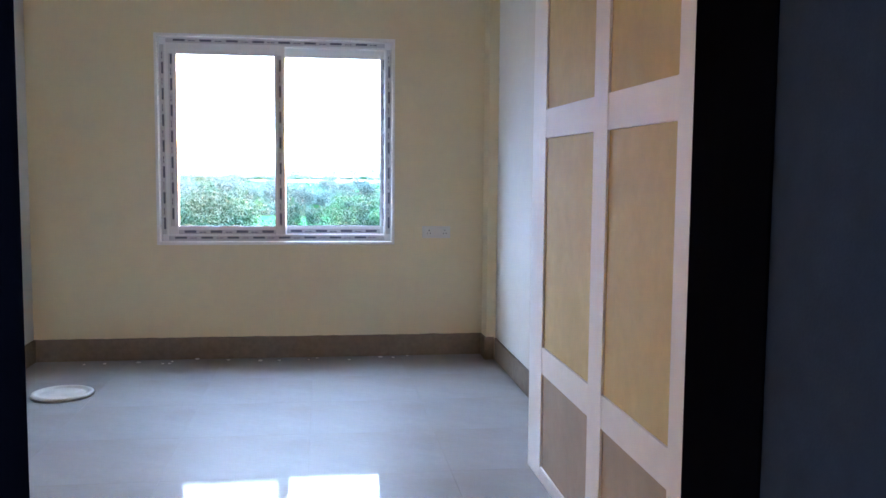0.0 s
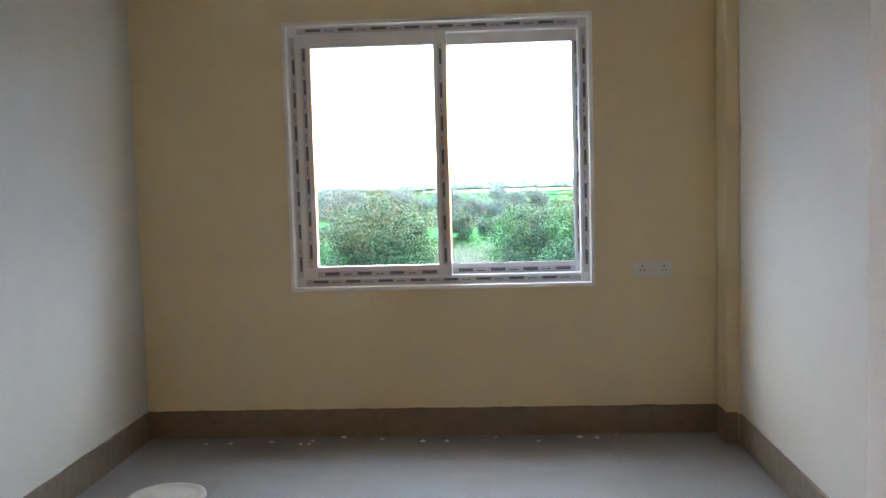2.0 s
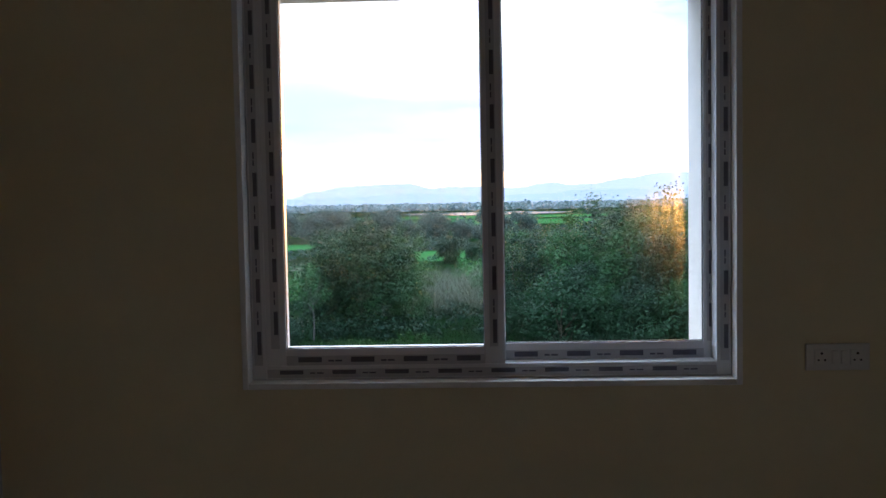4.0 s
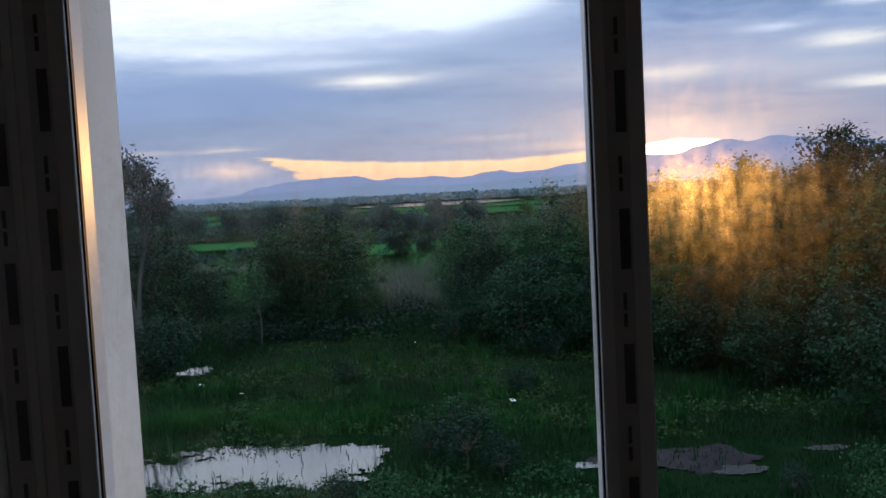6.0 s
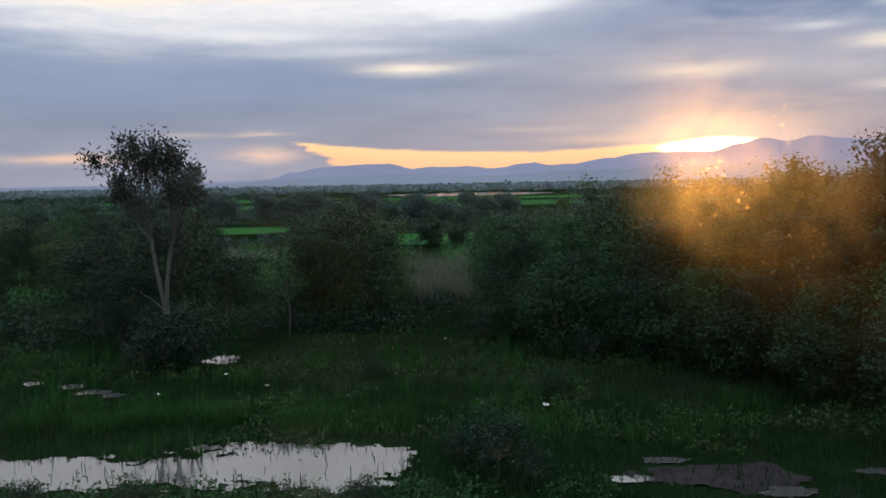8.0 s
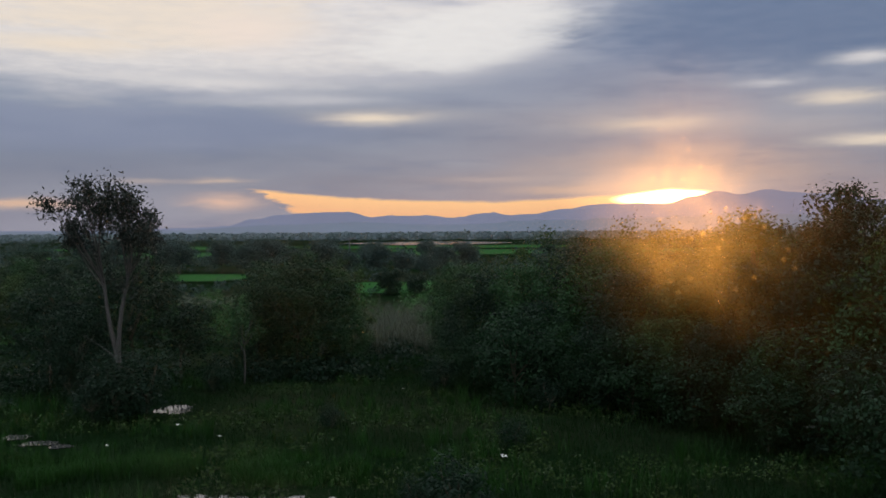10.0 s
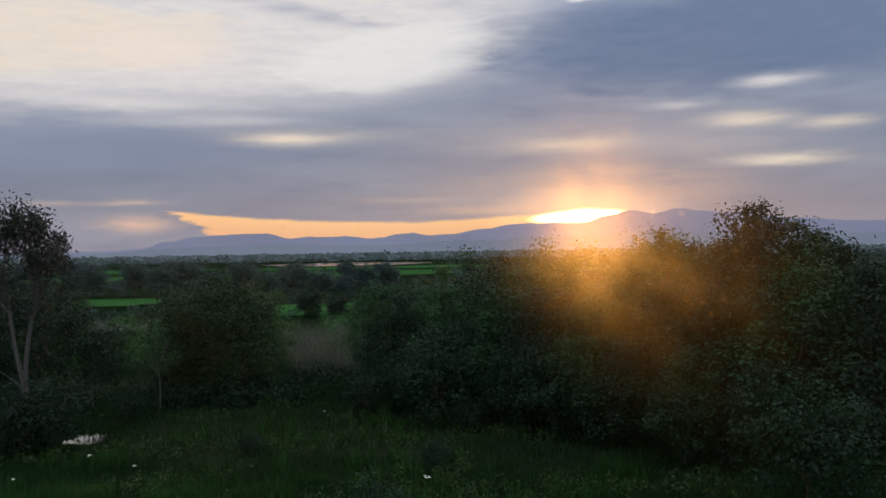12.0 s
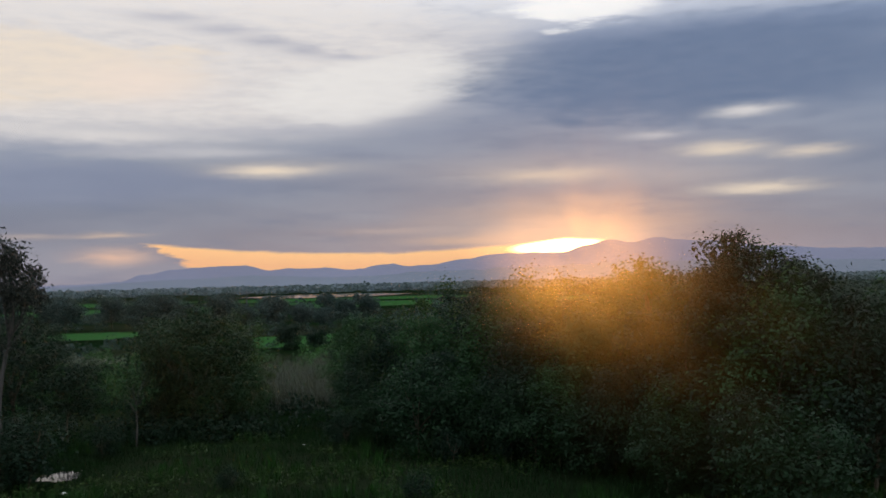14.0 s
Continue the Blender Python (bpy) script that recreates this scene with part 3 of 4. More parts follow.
structure(boxes("outer_wall", [(-6, XL - T - 0.002, 0.0, T, GROUND - 0.3, 3.4), (XR + T + 0.002, 6, 0.0, T, GROUND - 0.3, 3.4), (XL - T, XR + T, 0.0, T, GROUND - 0.3, -0.102), (XL - T, XR + T, 0.0, T, ZC + 0.13, 3.4)], OUTSIDE),
          "white plastered outer wall of the house", "wall")

# ---- socket plate ----
plate = tagged(empty("socket_plate"), "off-white switch plate with two sockets on the wall", "socket")
boxes("plate", [(1.000, 1.200, -0.012, -0.001, 0.833, 0.918)], PLASTIC, plate, round_by=0.003)
for cx in (1.048, 1.160):
    socket = boxes("socket", [(cx - 0.022, cx + 0.022, -0.0165, -0.012, 0.852, 0.900)], PLASTIC, plate, round_by=0.0015)
    for dx, dz, r in ((0.0, 0.012, 0.0042), (-0.010, -0.009, 0.0034), (0.010, -0.009, 0.0034)):
        bm = bmesh.new()
        cylinder(bm, cx + dx, -0.0168, 0.876 + dz, r, 0.001, "Y", 12)
        part("socket_hole", bm, HOLE, socket, "dark socket hole")
for cx in (1.090, 1.118):
    boxes("rocker_switch", [(cx - 0.010, cx + 0.010, -0.017, -0.012, 0.855, 0.897)], PLASTIC, plate, round_by=0.002)

# ---- bucket lid and plaster chips on the floor ----
bm = bmesh.new()
prof = [(0.0, 0.012), (0.120, 0.012), (0.132, 0.010), (0.140, 0.020), (0.158, 0.024), (0.168, 0.020), (0.172, 0.004), (0.166, 0.0), (0.0, 0.0)]
seg = 48
rings = []
for r, z in prof[1:-1]:
    rings.append([bm.verts.new((r * math.cos(2 * math.pi * k / seg), r * math.sin(2 * math.pi * k / seg), z)) for k in range(seg)])
for a, b in zip(rings, rings[1:]):
    for k in range(seg):
        bm.faces.new((a[k], a[(k + 1) % seg], b[(k + 1) % seg], b[k]))
bm.faces.new(rings[0])
bm.faces.new(list(reversed(rings[-1])))
bmesh.ops.recalc_face_normals(bm, faces=bm.faces)
lid = tagged(part("bucket_lid", bm, LID, smooth=True), "round dusty white plastic bucket lid on the floor", "lid")
lid.matrix_basis = pose(-1.18, -0.95, 0.0, 0, 0, 20)
crumbs = random.Random(3)
spots = [(-1.53, -1.02, 0.022), (-1.47, -1.00, 0.018)] + [(crumbs.uniform(-1.3, 1.2), -0.03 - crumbs.random() * 0.12, 0.006 + 0.012 * crumbs.random()) for _ in range(16)]
for x, y, s in spots:
    bm = bmesh.new()
    bmesh.ops.create_icosphere(bm, subdivisions=1, radius=s)
    for v in bm.verts:
        v.co *= 0.75 + 0.5 * crumbs.random()
        v.co.z *= 0.35
    low = min(v.co.z for v in bm.verts)
    chip = tagged(part("plaster_chip", bm, WHITE), "small white chip of plaster on the floor", "debris", group="plaster chips")
    chip.matrix_basis = pose(x, y, -low, 0, 0, crumbs.uniform(0, 360))

# ---- outdoors: ground to the horizon ----
rng = np.random.default_rng(11)


def puddle_depth(x, y):
    """Below zero inside a pool; uneven rims."""
    best = 9.0
    for px, py, rx, ry in POOLS:
        d = math.hypot((x - px) / rx, (y - py) / ry) - 1.0
        best = min(best, d)
    return best + 0.45 * noise.noise((x * 0.55, y * 0.9, 2.0)) + 0.32 * noise.noise((x * 2.1, y * 3.0, 9.0)) + 0.22 * noise.noise((x * 5.5, y * 7.0, 4.0))


POOLS = [(-4.4, 18.8, 3.4, 1.55), (-9.6, 18.3, 3.2, 1.1), (-8.6, 30.7, 0.62, 0.85), (-11.3, 25.9, 0.55, 0.32), (-12.3, 26.7, 0.45, 0.3), (-10.5, 25.5, 0.3, 0.25), (-13.6, 27.2, 0.4, 0.25), (3.1, 17.6, 0.55, 0.22), (4.0, 18.8, 0.5, 0.25), (5.8, 16.8, 0.55, 0.28), (8.2, 17.9, 0.5, 0.2)]


def ground_height(x, y):
    return 0.10 * noise.noise((x * 0.12, y * 0.12, 0.0)) * min(1.0, max(0.0, (y - 24) / 15))


bm = bmesh.new()
xs = [-4500, -1500, -500, -200, -90, -50] + [-36 + 2.0 * k for k in range(37)] + [50, 90, 200, 500, 1500, 4500]
ys = [-4500, -1000, -200, -30, 0, 6] + [10 + 2.0 * k for k in range(36)] + [90, 110, 150, 220, 350, 600, 1200, 2400, 4600]
grid = [[bm.verts.new((x, y, GROUND + ground_height(x, y))) for x in xs] for y in ys]
for j in range(len(ys) - 1):
    for i in range(len(xs) - 1):
        bm.faces.new((grid[j][i], grid[j][i + 1], grid[j + 1][i + 1], grid[j + 1][i]))
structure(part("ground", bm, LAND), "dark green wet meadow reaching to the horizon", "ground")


def pool(name, x0, x1, y0, y1, step, test, z, mat, rough=0.0):
    bm = bmesh.new()
    made = {}

    def vert(i, j):
        if (i, j) not in made:
            made[(i, j)] = bm.verts.new((x0 + i * step, y0 + j * step, z + rough * noise.noise((i * step * 2.3, j * step * 2.3, 6.0)) if rough else z))
        return made[(i, j)]
    for i in range(int((x1 - x0) / step)):
        for j in range(int((y1 - y0) / step)):
            if test(x0 + (i + 0.5) * step, y0 + (j + 0.5) * step) < 0:
                bm.faces.new((vert(i, j), vert(i + 1, j), vert(i + 1, j + 1), vert(i, j + 1)))
    return part(name, bm, mat)


structure(pool("water", -14, 9.5, 15.5, 32, 0.07, puddle_depth, GROUND + 0.030, WATER), "rain puddles in the grass reflecting the sky", "puddle")
structure(pool("mud", 1.5, 8.5, 15.0, 20.0, 0.12, lambda x, y: math.hypot((x - 5.0) / 1.8, (y - 17.7) / 0.95) - 1 + 0.7 * noise.noise((x * 0.8, y * 1.2, 5)), GROUND + 0.020, SOIL, 0.06), "bare wet mud beside the puddles", "mud")
structure(pool("lake", -44, 48, 362, 500, 2.0, lambda x, y: abs(y - 436 - 8 * noise.noise((x * 0.03, 0, 3))) - 56 * max(0.0, 1.0 - abs((x - 5.0) / 42.0) ** 2.5) - 4 * noise.noise((x * 0.12, 1, 6)), GROUND + 0.06, RIPPLED), "distant lake reflecting the evening sky", "lake")
for px, py, rx, ry in ((-3, 96, 11, 12), (-46, 235, 45, 30), (14, 250, 40, 34), (-28, 118, 8, 9), (-80, 330, 60, 36), (6, 330, 60, 30), (60, 250, 30, 30)):
    structure(pool("paddy_field", px - rx, px + rx, py - ry, py + ry, 2.0, lambda x, y: max(abs(x - px) / rx, abs(y - py) / ry) - 0.85 + 0.3 * noise.noise((x * 0.06, y * 0.06, 8)), GROUND + 0.12, PADDY), "bright green paddy field in the plain", "field")


# ---- foliage ----
def leaves(centres, spread, size, flatten=1.0, droop=0.0, shape=0.45, facing=0.0):
    """Leaf quads around the given centres, one centre a leaf: verts, faces. facing: how far leaves lie along their clump's skin."""
    n = len(centres)
    off = rng.normal(size=(n, 3))
    c = centres + off * np.asarray(spread).reshape(-1, 1) * np.array([1, 1, flatten])
    d = rng.normal(size=(n, 3))
    d[:, 2] = d[:, 2] * 0.6 - droop
    if facing:
        out = off / (np.linalg.norm(off, axis=1)[:, None] + 1e-9) + np.array([0, 0, 0.35]) + rng.normal(size=(n, 3)) * (1 - facing)
        out /= np.linalg.norm(out, axis=1)[:, None] + 1e-9
        d -= out * np.sum(d * out, axis=1)[:, None]
    d /= np.linalg.norm(d, axis=1)[:, None] + 1e-9
    o = np.cross(d, out) if facing else np.cross(d, rng.normal(size=(n, 3)))
    o /= np.linalg.norm(o, axis=1)[:, None] + 1e-9
    s = (np.asarray(size) * rng.uniform(0.6, 1.4, n))[:, None]
    v = np.stack([c - d * s * 0.5, c + o * s * shape * 0.5, c + d * s * 0.5, c - o * s * shape * 0.5], 1).reshape(-1, 3)
    return v, np.arange(4 * n).reshape(-1, 4)


def limb(bm, a, b, r0, r1, seg=7, bend=0.12, steps=5):
    a, b = Vector(a), Vector(b)
    side = Vector((rnd.uniform(-1, 1), rnd.uniform(-1, 1), 0)) * (b - a).length * bend
    prev = None
    for k in range(steps + 1):
        f = k / steps
        p = a.lerp(b, f) + side * math.sin(f * math.pi)
        r = r0 + (r1 - r0) * f
        ring = [bm.verts.new(p + Vector((r * math.cos(2 * math.pi * i / seg), r * math.sin(2 * math.pi * i / seg), 0))) for i in range(seg)]
        if prev:
            for i in range(seg):
                bm.faces.new((prev[i], prev[(i + 1) % seg], ring[(i + 1) % seg], ring[i]))
        prev = ring
    bm.faces.new(prev)


def tree(label, height, width, low, clumps, per_clump, leaf, bark, leaf_mat, clump_r=0.45, trunks=1, lean=0.0, airy=1.0, droop=0.2):
    """A tree at the origin: trunk with limbs, crown of leaf clumps between low and height."""
    top = tagged(empty("tree"), label, "tree")
    bm = bmesh.new()
    middle = (low + height) / 2
    ends = []
    for k in range(trunks):
        foot = (0.25 * (k - (trunks - 1) / 2), 0.0, -0.05)
        fork = (lean * (k - 0.5) * 1.2 + 0.12 * k, rnd.uniform(-0.2, 0.2), low + (height - low) * 0.25)
        limb(bm, foot, fork, 0.012 + 0.0085 * height, 0.025, bend=0.04)
        for j in range(9):
            ang = 2 * math.pi * (j / 9 + 0.07 * k)
            reach = width / 2 * rnd.uniform(0.35, 0.75)
            tip = (fork[0] + reach * math.cos(ang), reach * math.sin(ang), rnd.uniform(low + (height - low) * 0.3, height * 0.9))
            limb(bm, Vector(foot).lerp(Vector(fork), rnd.uniform(0.7, 1.0)), tip, 0.035, 0.010, 5)
            ends.append(tip)
    part("trunk", bm, bark, top)
    pts = []
    k = 0
    while len(pts) < clumps and k < clumps * 40:
        k += 1
        u = rng.uniform(-1, 1, 3)
        q = np.linalg.norm(u)
        if q > 1 or q < 0.35 * airy:
            continue
        edge = 1.0 + 0.45 * noise.noise((u[0] * 2.1 + height, u[1] * 2.1, u[2] * 2.1))
        p = np.array([u[0] * width / 2 * edge, u[1] * width / 2 * edge, middle + u[2] * (height - low) / 2 * min(1.0, edge)])
        pts.append(p)
    pts = np.array(pts + [np.array(e) for e in ends])
    c = np.repeat(pts, per_clump, axis=0)
    sp = np.repeat(rng.uniform(0.5, 1.2, len(pts)) * clump_r, per_clump)
    v, f = leaves(c, sp, leaf, 0.75, droop, 0.5, 0.7)
    v[:, 2] = np.maximum(v[:, 2], 0.03)
    raw_mesh("crown", v, f, leaf_mat, top)
    return top


EYE = (-0.35, -0.3)


def spot(azimuth, distance):
    return EYE[0] + distance * math.sin(radians(azimuth)), EYE[1] + distance * math.cos(radians(azimuth))


def plant(proto, x, y, scale, turn, first=False, tall=1.0):
    m = Matrix.LocRotScale((x, y, GROUND + ground_height(x, y)), Euler((0, 0, radians(turn))), (scale, scale, scale * tall))
    if first:
        proto.matrix_basis = m
        return proto
    new_one = copy_thing(proto, Matrix.Identity(4))
    new_one.matrix_basis = m
    return new_one


def gum_tree():
    """A slender tree: one foot, two pale stems from a low fork, sprays of hanging leaves round a broad top."""
    top = tagged(empty("tree"), "slender tree with two pale stems and an airy drooping crown", "tree")
    bm = bmesh.new()
    fork = Vector((0.0, 0.0, 1.7))
    limb(bm, (0.05, 0, -0.05), fork, 0.13, 0.10, 9, 0.03)
    tips = []
    for head, side in ((Vector((-0.50, 0.1, 4.5)), -1), (Vector((0.42, -0.1, 4.6)), 1)):
        limb(bm, fork, head, 0.085, 0.055, 8, 0.03)
        for j in range(9):
            x = -0.25 + side * (0.05 + 1.65 * (j + rnd.random()) / 9)
            ceiling_z = 8.0 - 0.40 * ((x + 0.5) / 1.3) ** 2
            tip = Vector((x, rnd.uniform(-1.1, 1.1), rnd.uniform(max(5.9, ceiling_z - 1.5), ceiling_z)))
            limb(bm, head.lerp(fork, rnd.uniform(0.0, 0.15)), tip, 0.035, 0.010, 5, 0.1)
            tips.append((head, tip))
    limb(bm, fork, (-1.3, 0.1, 2.6), 0.03, 0.008, 5)
    part("trunk", bm, BARK, top)
    pts = []
    for head, tip in tips:
        for _ in range(8):
            pts.append(head.lerp(tip, rnd.uniform(0.62, 0.98)) + Vector((rnd.gauss(0, 0.24), rnd.gauss(0, 0.24), rnd.gauss(0, 0.18))))
    for _ in range(14):
        pts.append(Vector((rnd.uniform(-1.4, 1.2), rnd.uniform(-0.6, 0.6), rnd.uniform(4.0, 6.2))))
    c = np.repeat(np.array([tuple(p) for p in pts]), 60, axis=0)
    v, f = leaves(c, np.repeat(rng.uniform(0.10, 0.21, len(pts)), 60), 0.15, 1.25, 0.9, 0.34)
    raw_mesh("crown", v, f, LEAF_GREY, top)
    return top


plant(gum_tree(), -10.6, 30.9, 1.0, 0, True)
lower = tree("bushy dark tree under the slender one", 4.9, 4.4, 1.2, 70, 80, 0.15, DARKBARK, LEAF_DARK, 0.38)
plant(lower, -11.6, 35.5, 1.0, 0, True)
for bx, by, bs in ((-12.9, 33.2, 0.7), (-14.6, 35.0, 0.85), (-10.9, 31.6, 0.42), (-9.9, 36.5, 0.72)):
    plant(lower, bx, by, bs, bx * 50)
round_tree = tree("broad leafy green tree at the meadow's edge", 5.2, 5.2, 0.5, 85, 130, 0.15, DARKBARK, LEAF_BLUE, 0.40)
plant(round_tree, -5.6, 39.2, 1.0, 30, True)
olive = tree("tall olive-green tree in a dense thicket", 6.6, 4.2, 0.4, 70, 150, 0.14, DARKBARK, LEAF_OLIVE, 0.36)
dark = tree("dense dark-leaved tree in a thicket", 6.0, 4.6, 0.3, 75, 145, 0.14, DARKBARK, LEAF_DARK, 0.40)
green = tree("leafy green tree in a dense thicket", 5.8, 4.0, 0.2, 66, 150, 0.14, DARKBARK, LEAF, 0.36)
plant(olive, *spot(5.2, 39), 0.76, 0, True)
plant(dark, *spot(9.5, 36.5), 1.0, 40, True)
plant(green, *spot(2.6, 40), 0.82, 80, True)
bluish = tree("blue-green bushy tree before the thicket", 3.4, 3.2, 0.1, 44, 130, 0.13, DARKBARK, LEAF_BLUE, 0.34)
plant(bluish, *spot(6.2, 31.5), 1.0, 0, True)
for azimuth, dist, scale in ((13.5, 29.5, 0.85), (17.2, 28.5, 0.8), (28.5, 22.0, 0.95), (10.3, 31.0, 0.7), (21.5, 26.0, 0.75), (3.6, 34.5, 0.65)):
    plant(bluish, *spot(azimuth, dist), scale, azimuth * 40)
mixer = random.Random(21)
for azimuth, dist, proto, scale in (
        (3.9, 36.5, dark, 0.78), (6.8, 35, green, 0.84), (8.3, 39, olive, 0.9), (7.6, 33, dark, 0.62), (11.4, 34, green, 0.98), (12.8, 38, olive, 1.0),
        (13.4, 32, dark, 0.86), (15.2, 35, olive, 0.98), (16.6, 31.5, green, 0.88), (17.8, 36, dark, 1.02), (19.2, 31, olive, 0.86), (20.4, 34, green, 1.16),
        (21.6, 30, dark, 0.92), (23.4, 32, green, 1.05), (24.2, 28.5, dark, 0.98), (27.2, 30, olive, 1.0), (28.4, 27.5, green, 0.98), (30.5, 29, dark, 1.1), (33, 27, dark, 1.05), (36, 30, green, 1.1),
        (9.4, 32, green, 0.5), (12.0, 30.5, dark, 0.5), (15.0, 29.5, green, 0.55), (18.5, 28.5, dark, 0.55), (22.0, 27.2, green, 0.55), (26.0, 25.5, dark, 0.55),
        (-25.5, 58, dark, 0.80), (-23.4, 62, green, 0.80), (-21.6, 57, dark, 0.76), (-28, 58, green, 0.84), (-31, 56, dark, 0.9), (-19.4, 64, dark, 0.80), (-17.4, 60, green, 0.70), (-26.8, 66, olive, 0.75),
        (-29.5, 63, dark, 0.9), (-22.4, 70, dark, 0.85), (-15.6, 72, dark, 0.62), (-24.4, 55, olive, 0.62), (-20.4, 54, green, 0.6), (-9.8, 40.5, dark, 0.56), (-5.0, 41.5, olive, 0.74), (-8.6, 42, green, 0.8), (-4.4, 39.5, green, 0.5)):
    plant(proto, *spot(azimuth, dist), scale, mixer.uniform(0, 360), tall=mixer.uniform(0.94, 1.06))
tall = tree("tall rounded tree standing above the thicket", 7.5, 2.5, 4.4, 42, 110, 0.14, DARKBARK, LEAF_DARK, 0.32)
plant(tall, *spot(25.1, 30), 1.0, 0, True)
plant(tall, *spot(28.6, 31), 0.92, 70)
thin = tree("thin young tree with a sparse crown", 6.6, 1.1, 5.3, 14, 60, 0.13, DARKBARK, LEAF_OLIVE, 0.22)
plant(thin, *spot(20.6, 31.5), 1.0, 0, True)
sapling = tree("thin sapling with a pale bare stem", 3.0, 1.4, 1.4, 22, 26, 0.13, BARK, LEAF, 0.28)
plant(sapling, -7.3, 36.0, 1.0, 0, True)
weed = tree("leafy weed bush in the meadow grass", 1.5, 1.5, 0.1, 40, 50, 0.09, DARKBARK, LEAF_DARK, 0.20)
plant(weed, 0.4, 17.9, 1.0, 0, True)
for x, y, s in ((-9.9, 28.7, 1.3), (-10.6, 28.5, 1.0), (-9.2, 29.2, 1.5), (1.1, 17.2, 0.6), (-0.4, 18.9, 0.55), (-2.2, 15.9, 0.5), (-6.5, 16.0, 0.45), (-8.4, 15.8, 0.5), (2.3, 24.5, 0.6), (-3.0, 27.5, 0.5), (6.4, 15.2, 0.4), (0.6, 33.5, 0.9), (4.0, 29.5, 0.8), (-13.0, 33.0, 1.0), (-8.0, 33.8, 0.8)):
    plant(weed, x, y, s, mixer.uniform(0, 360))


def scrub(name, label, n, az_range, dist_range, radius, per, leaf, mat, squash=0.7, skip=None):
    """Low bushes as one object: domes of leaves scattered between two distances."""
    a = np.radians(rng.uniform(*az_range, n))
    d = np.exp(rng.uniform(math.log(dist_range[0]), math.log(dist_range[1]), n))
    r = rng.uniform(*radius, n)
    x, y = EYE[0] + d * np.sin(a), EYE[1] + d * np.cos(a)
    if skip is not None:
        ok = ~skip(x, y)
        x, y, r, d = x[ok], y[ok], r[ok], d[ok]
    m = len(x)
    u = rng.normal(size=(m, per, 3))
    u /= np.linalg.norm(u, axis=2)[:, :, None]
    u[:, :, 2] = np.abs(u[:, :, 2])
    rad = r[:, None] * rng.uniform(0.55, 1.05, (m, per))
    c = np.stack([x[:, None] + u[:, :, 0] * rad, y[:, None] + u[:, :, 1] * rad, GROUND + u[:, :, 2] * rad * squash * 1.6 + 0.05], 2).reshape(-1, 3)
    size = np.repeat(leaf * r, per)
    v, f = leaves(c, np.repeat(r * 0.12, per), size, shape=0.7, facing=0.35)
    v[:, 2] = np.maximum(v[:, 2], GROUND + 0.02)
    return tagged(raw_mesh(name, v, f, mat), label, "shrubs", kind="stuff")


FIELDS = ((-3, 96, 9, 10), (-46, 235, 38, 24), (14, 250, 34, 28), (-28, 118, 7, 8), (-80, 330, 52, 30), (6, 330, 52, 26), (60, 250, 26, 26))


def in_fields(x, y):
    hit = (x > -0.11 * y) & (x < 0.12 * y) & (y > 185) & (y < 510)
    for px, py, rx, ry in FIELDS:
        hit = hit | ((np.abs(x - px) < rx) & (np.abs(y - py) < ry))
    return hit


def behind_pond(x, y):
    """Open wet ground behind the small pools."""
    return (y < 50) & (x < -0.18 * y) & (x > -0.27 * y)


scrub("scrub", "light green scrub between the trees and the fields", 420, (-34, 38), (50, 84), (0.4, 1.1), 120, 0.2, SCRUB, skip=in_fields)
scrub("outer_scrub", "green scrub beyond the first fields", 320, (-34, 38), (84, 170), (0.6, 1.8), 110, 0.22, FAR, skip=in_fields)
scrub("pale_scrub", "pale flowering scrub in the gap between the trees", 34, (-15.2, -11.2), (70, 80), (0.4, 0.8), 130, 0.2, PALE_SCRUB)
scrub("thicket_undergrowth", "dark undergrowth at the foot of the trees", 260, (-34, 36), (33, 46), (0.35, 0.8), 90, 0.24, LEAF_DARK, 0.8, skip=lambda x, y: behind_pond(x, y) | ((y - 31 < 9 - 0.3 * x) & (x > -13) & (x < 16) & (y < 37.5 - 0.62 * x)))
scrub("low_undergrowth", "low dark growth on the wet ground", 260, (-34, -10), (38, 58), (0.3, 0.6), 80, 0.26, LEAF_DARK, 0.7)
scrub("bush_row", "dark bushes under the broad tree", 60, (-11.5, -2.5), (36.5, 39.5), (0.35, 0.75), 90, 0.24, LEAF_DARK, 0.8)
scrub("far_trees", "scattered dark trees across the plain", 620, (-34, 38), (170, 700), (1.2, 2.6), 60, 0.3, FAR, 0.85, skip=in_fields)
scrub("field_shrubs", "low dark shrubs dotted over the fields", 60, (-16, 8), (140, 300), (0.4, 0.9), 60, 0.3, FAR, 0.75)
scrub("far_woods", "distant woods along the horizon, haze painted into their leaves", 1500, (-34, 38), (560, 2200), (3.0, 5.5), 30, 0.6, HAZE_WOOD, 0.5, skip=lambda x, y: (np.abs(x - 5) < 60) & (y < 560))

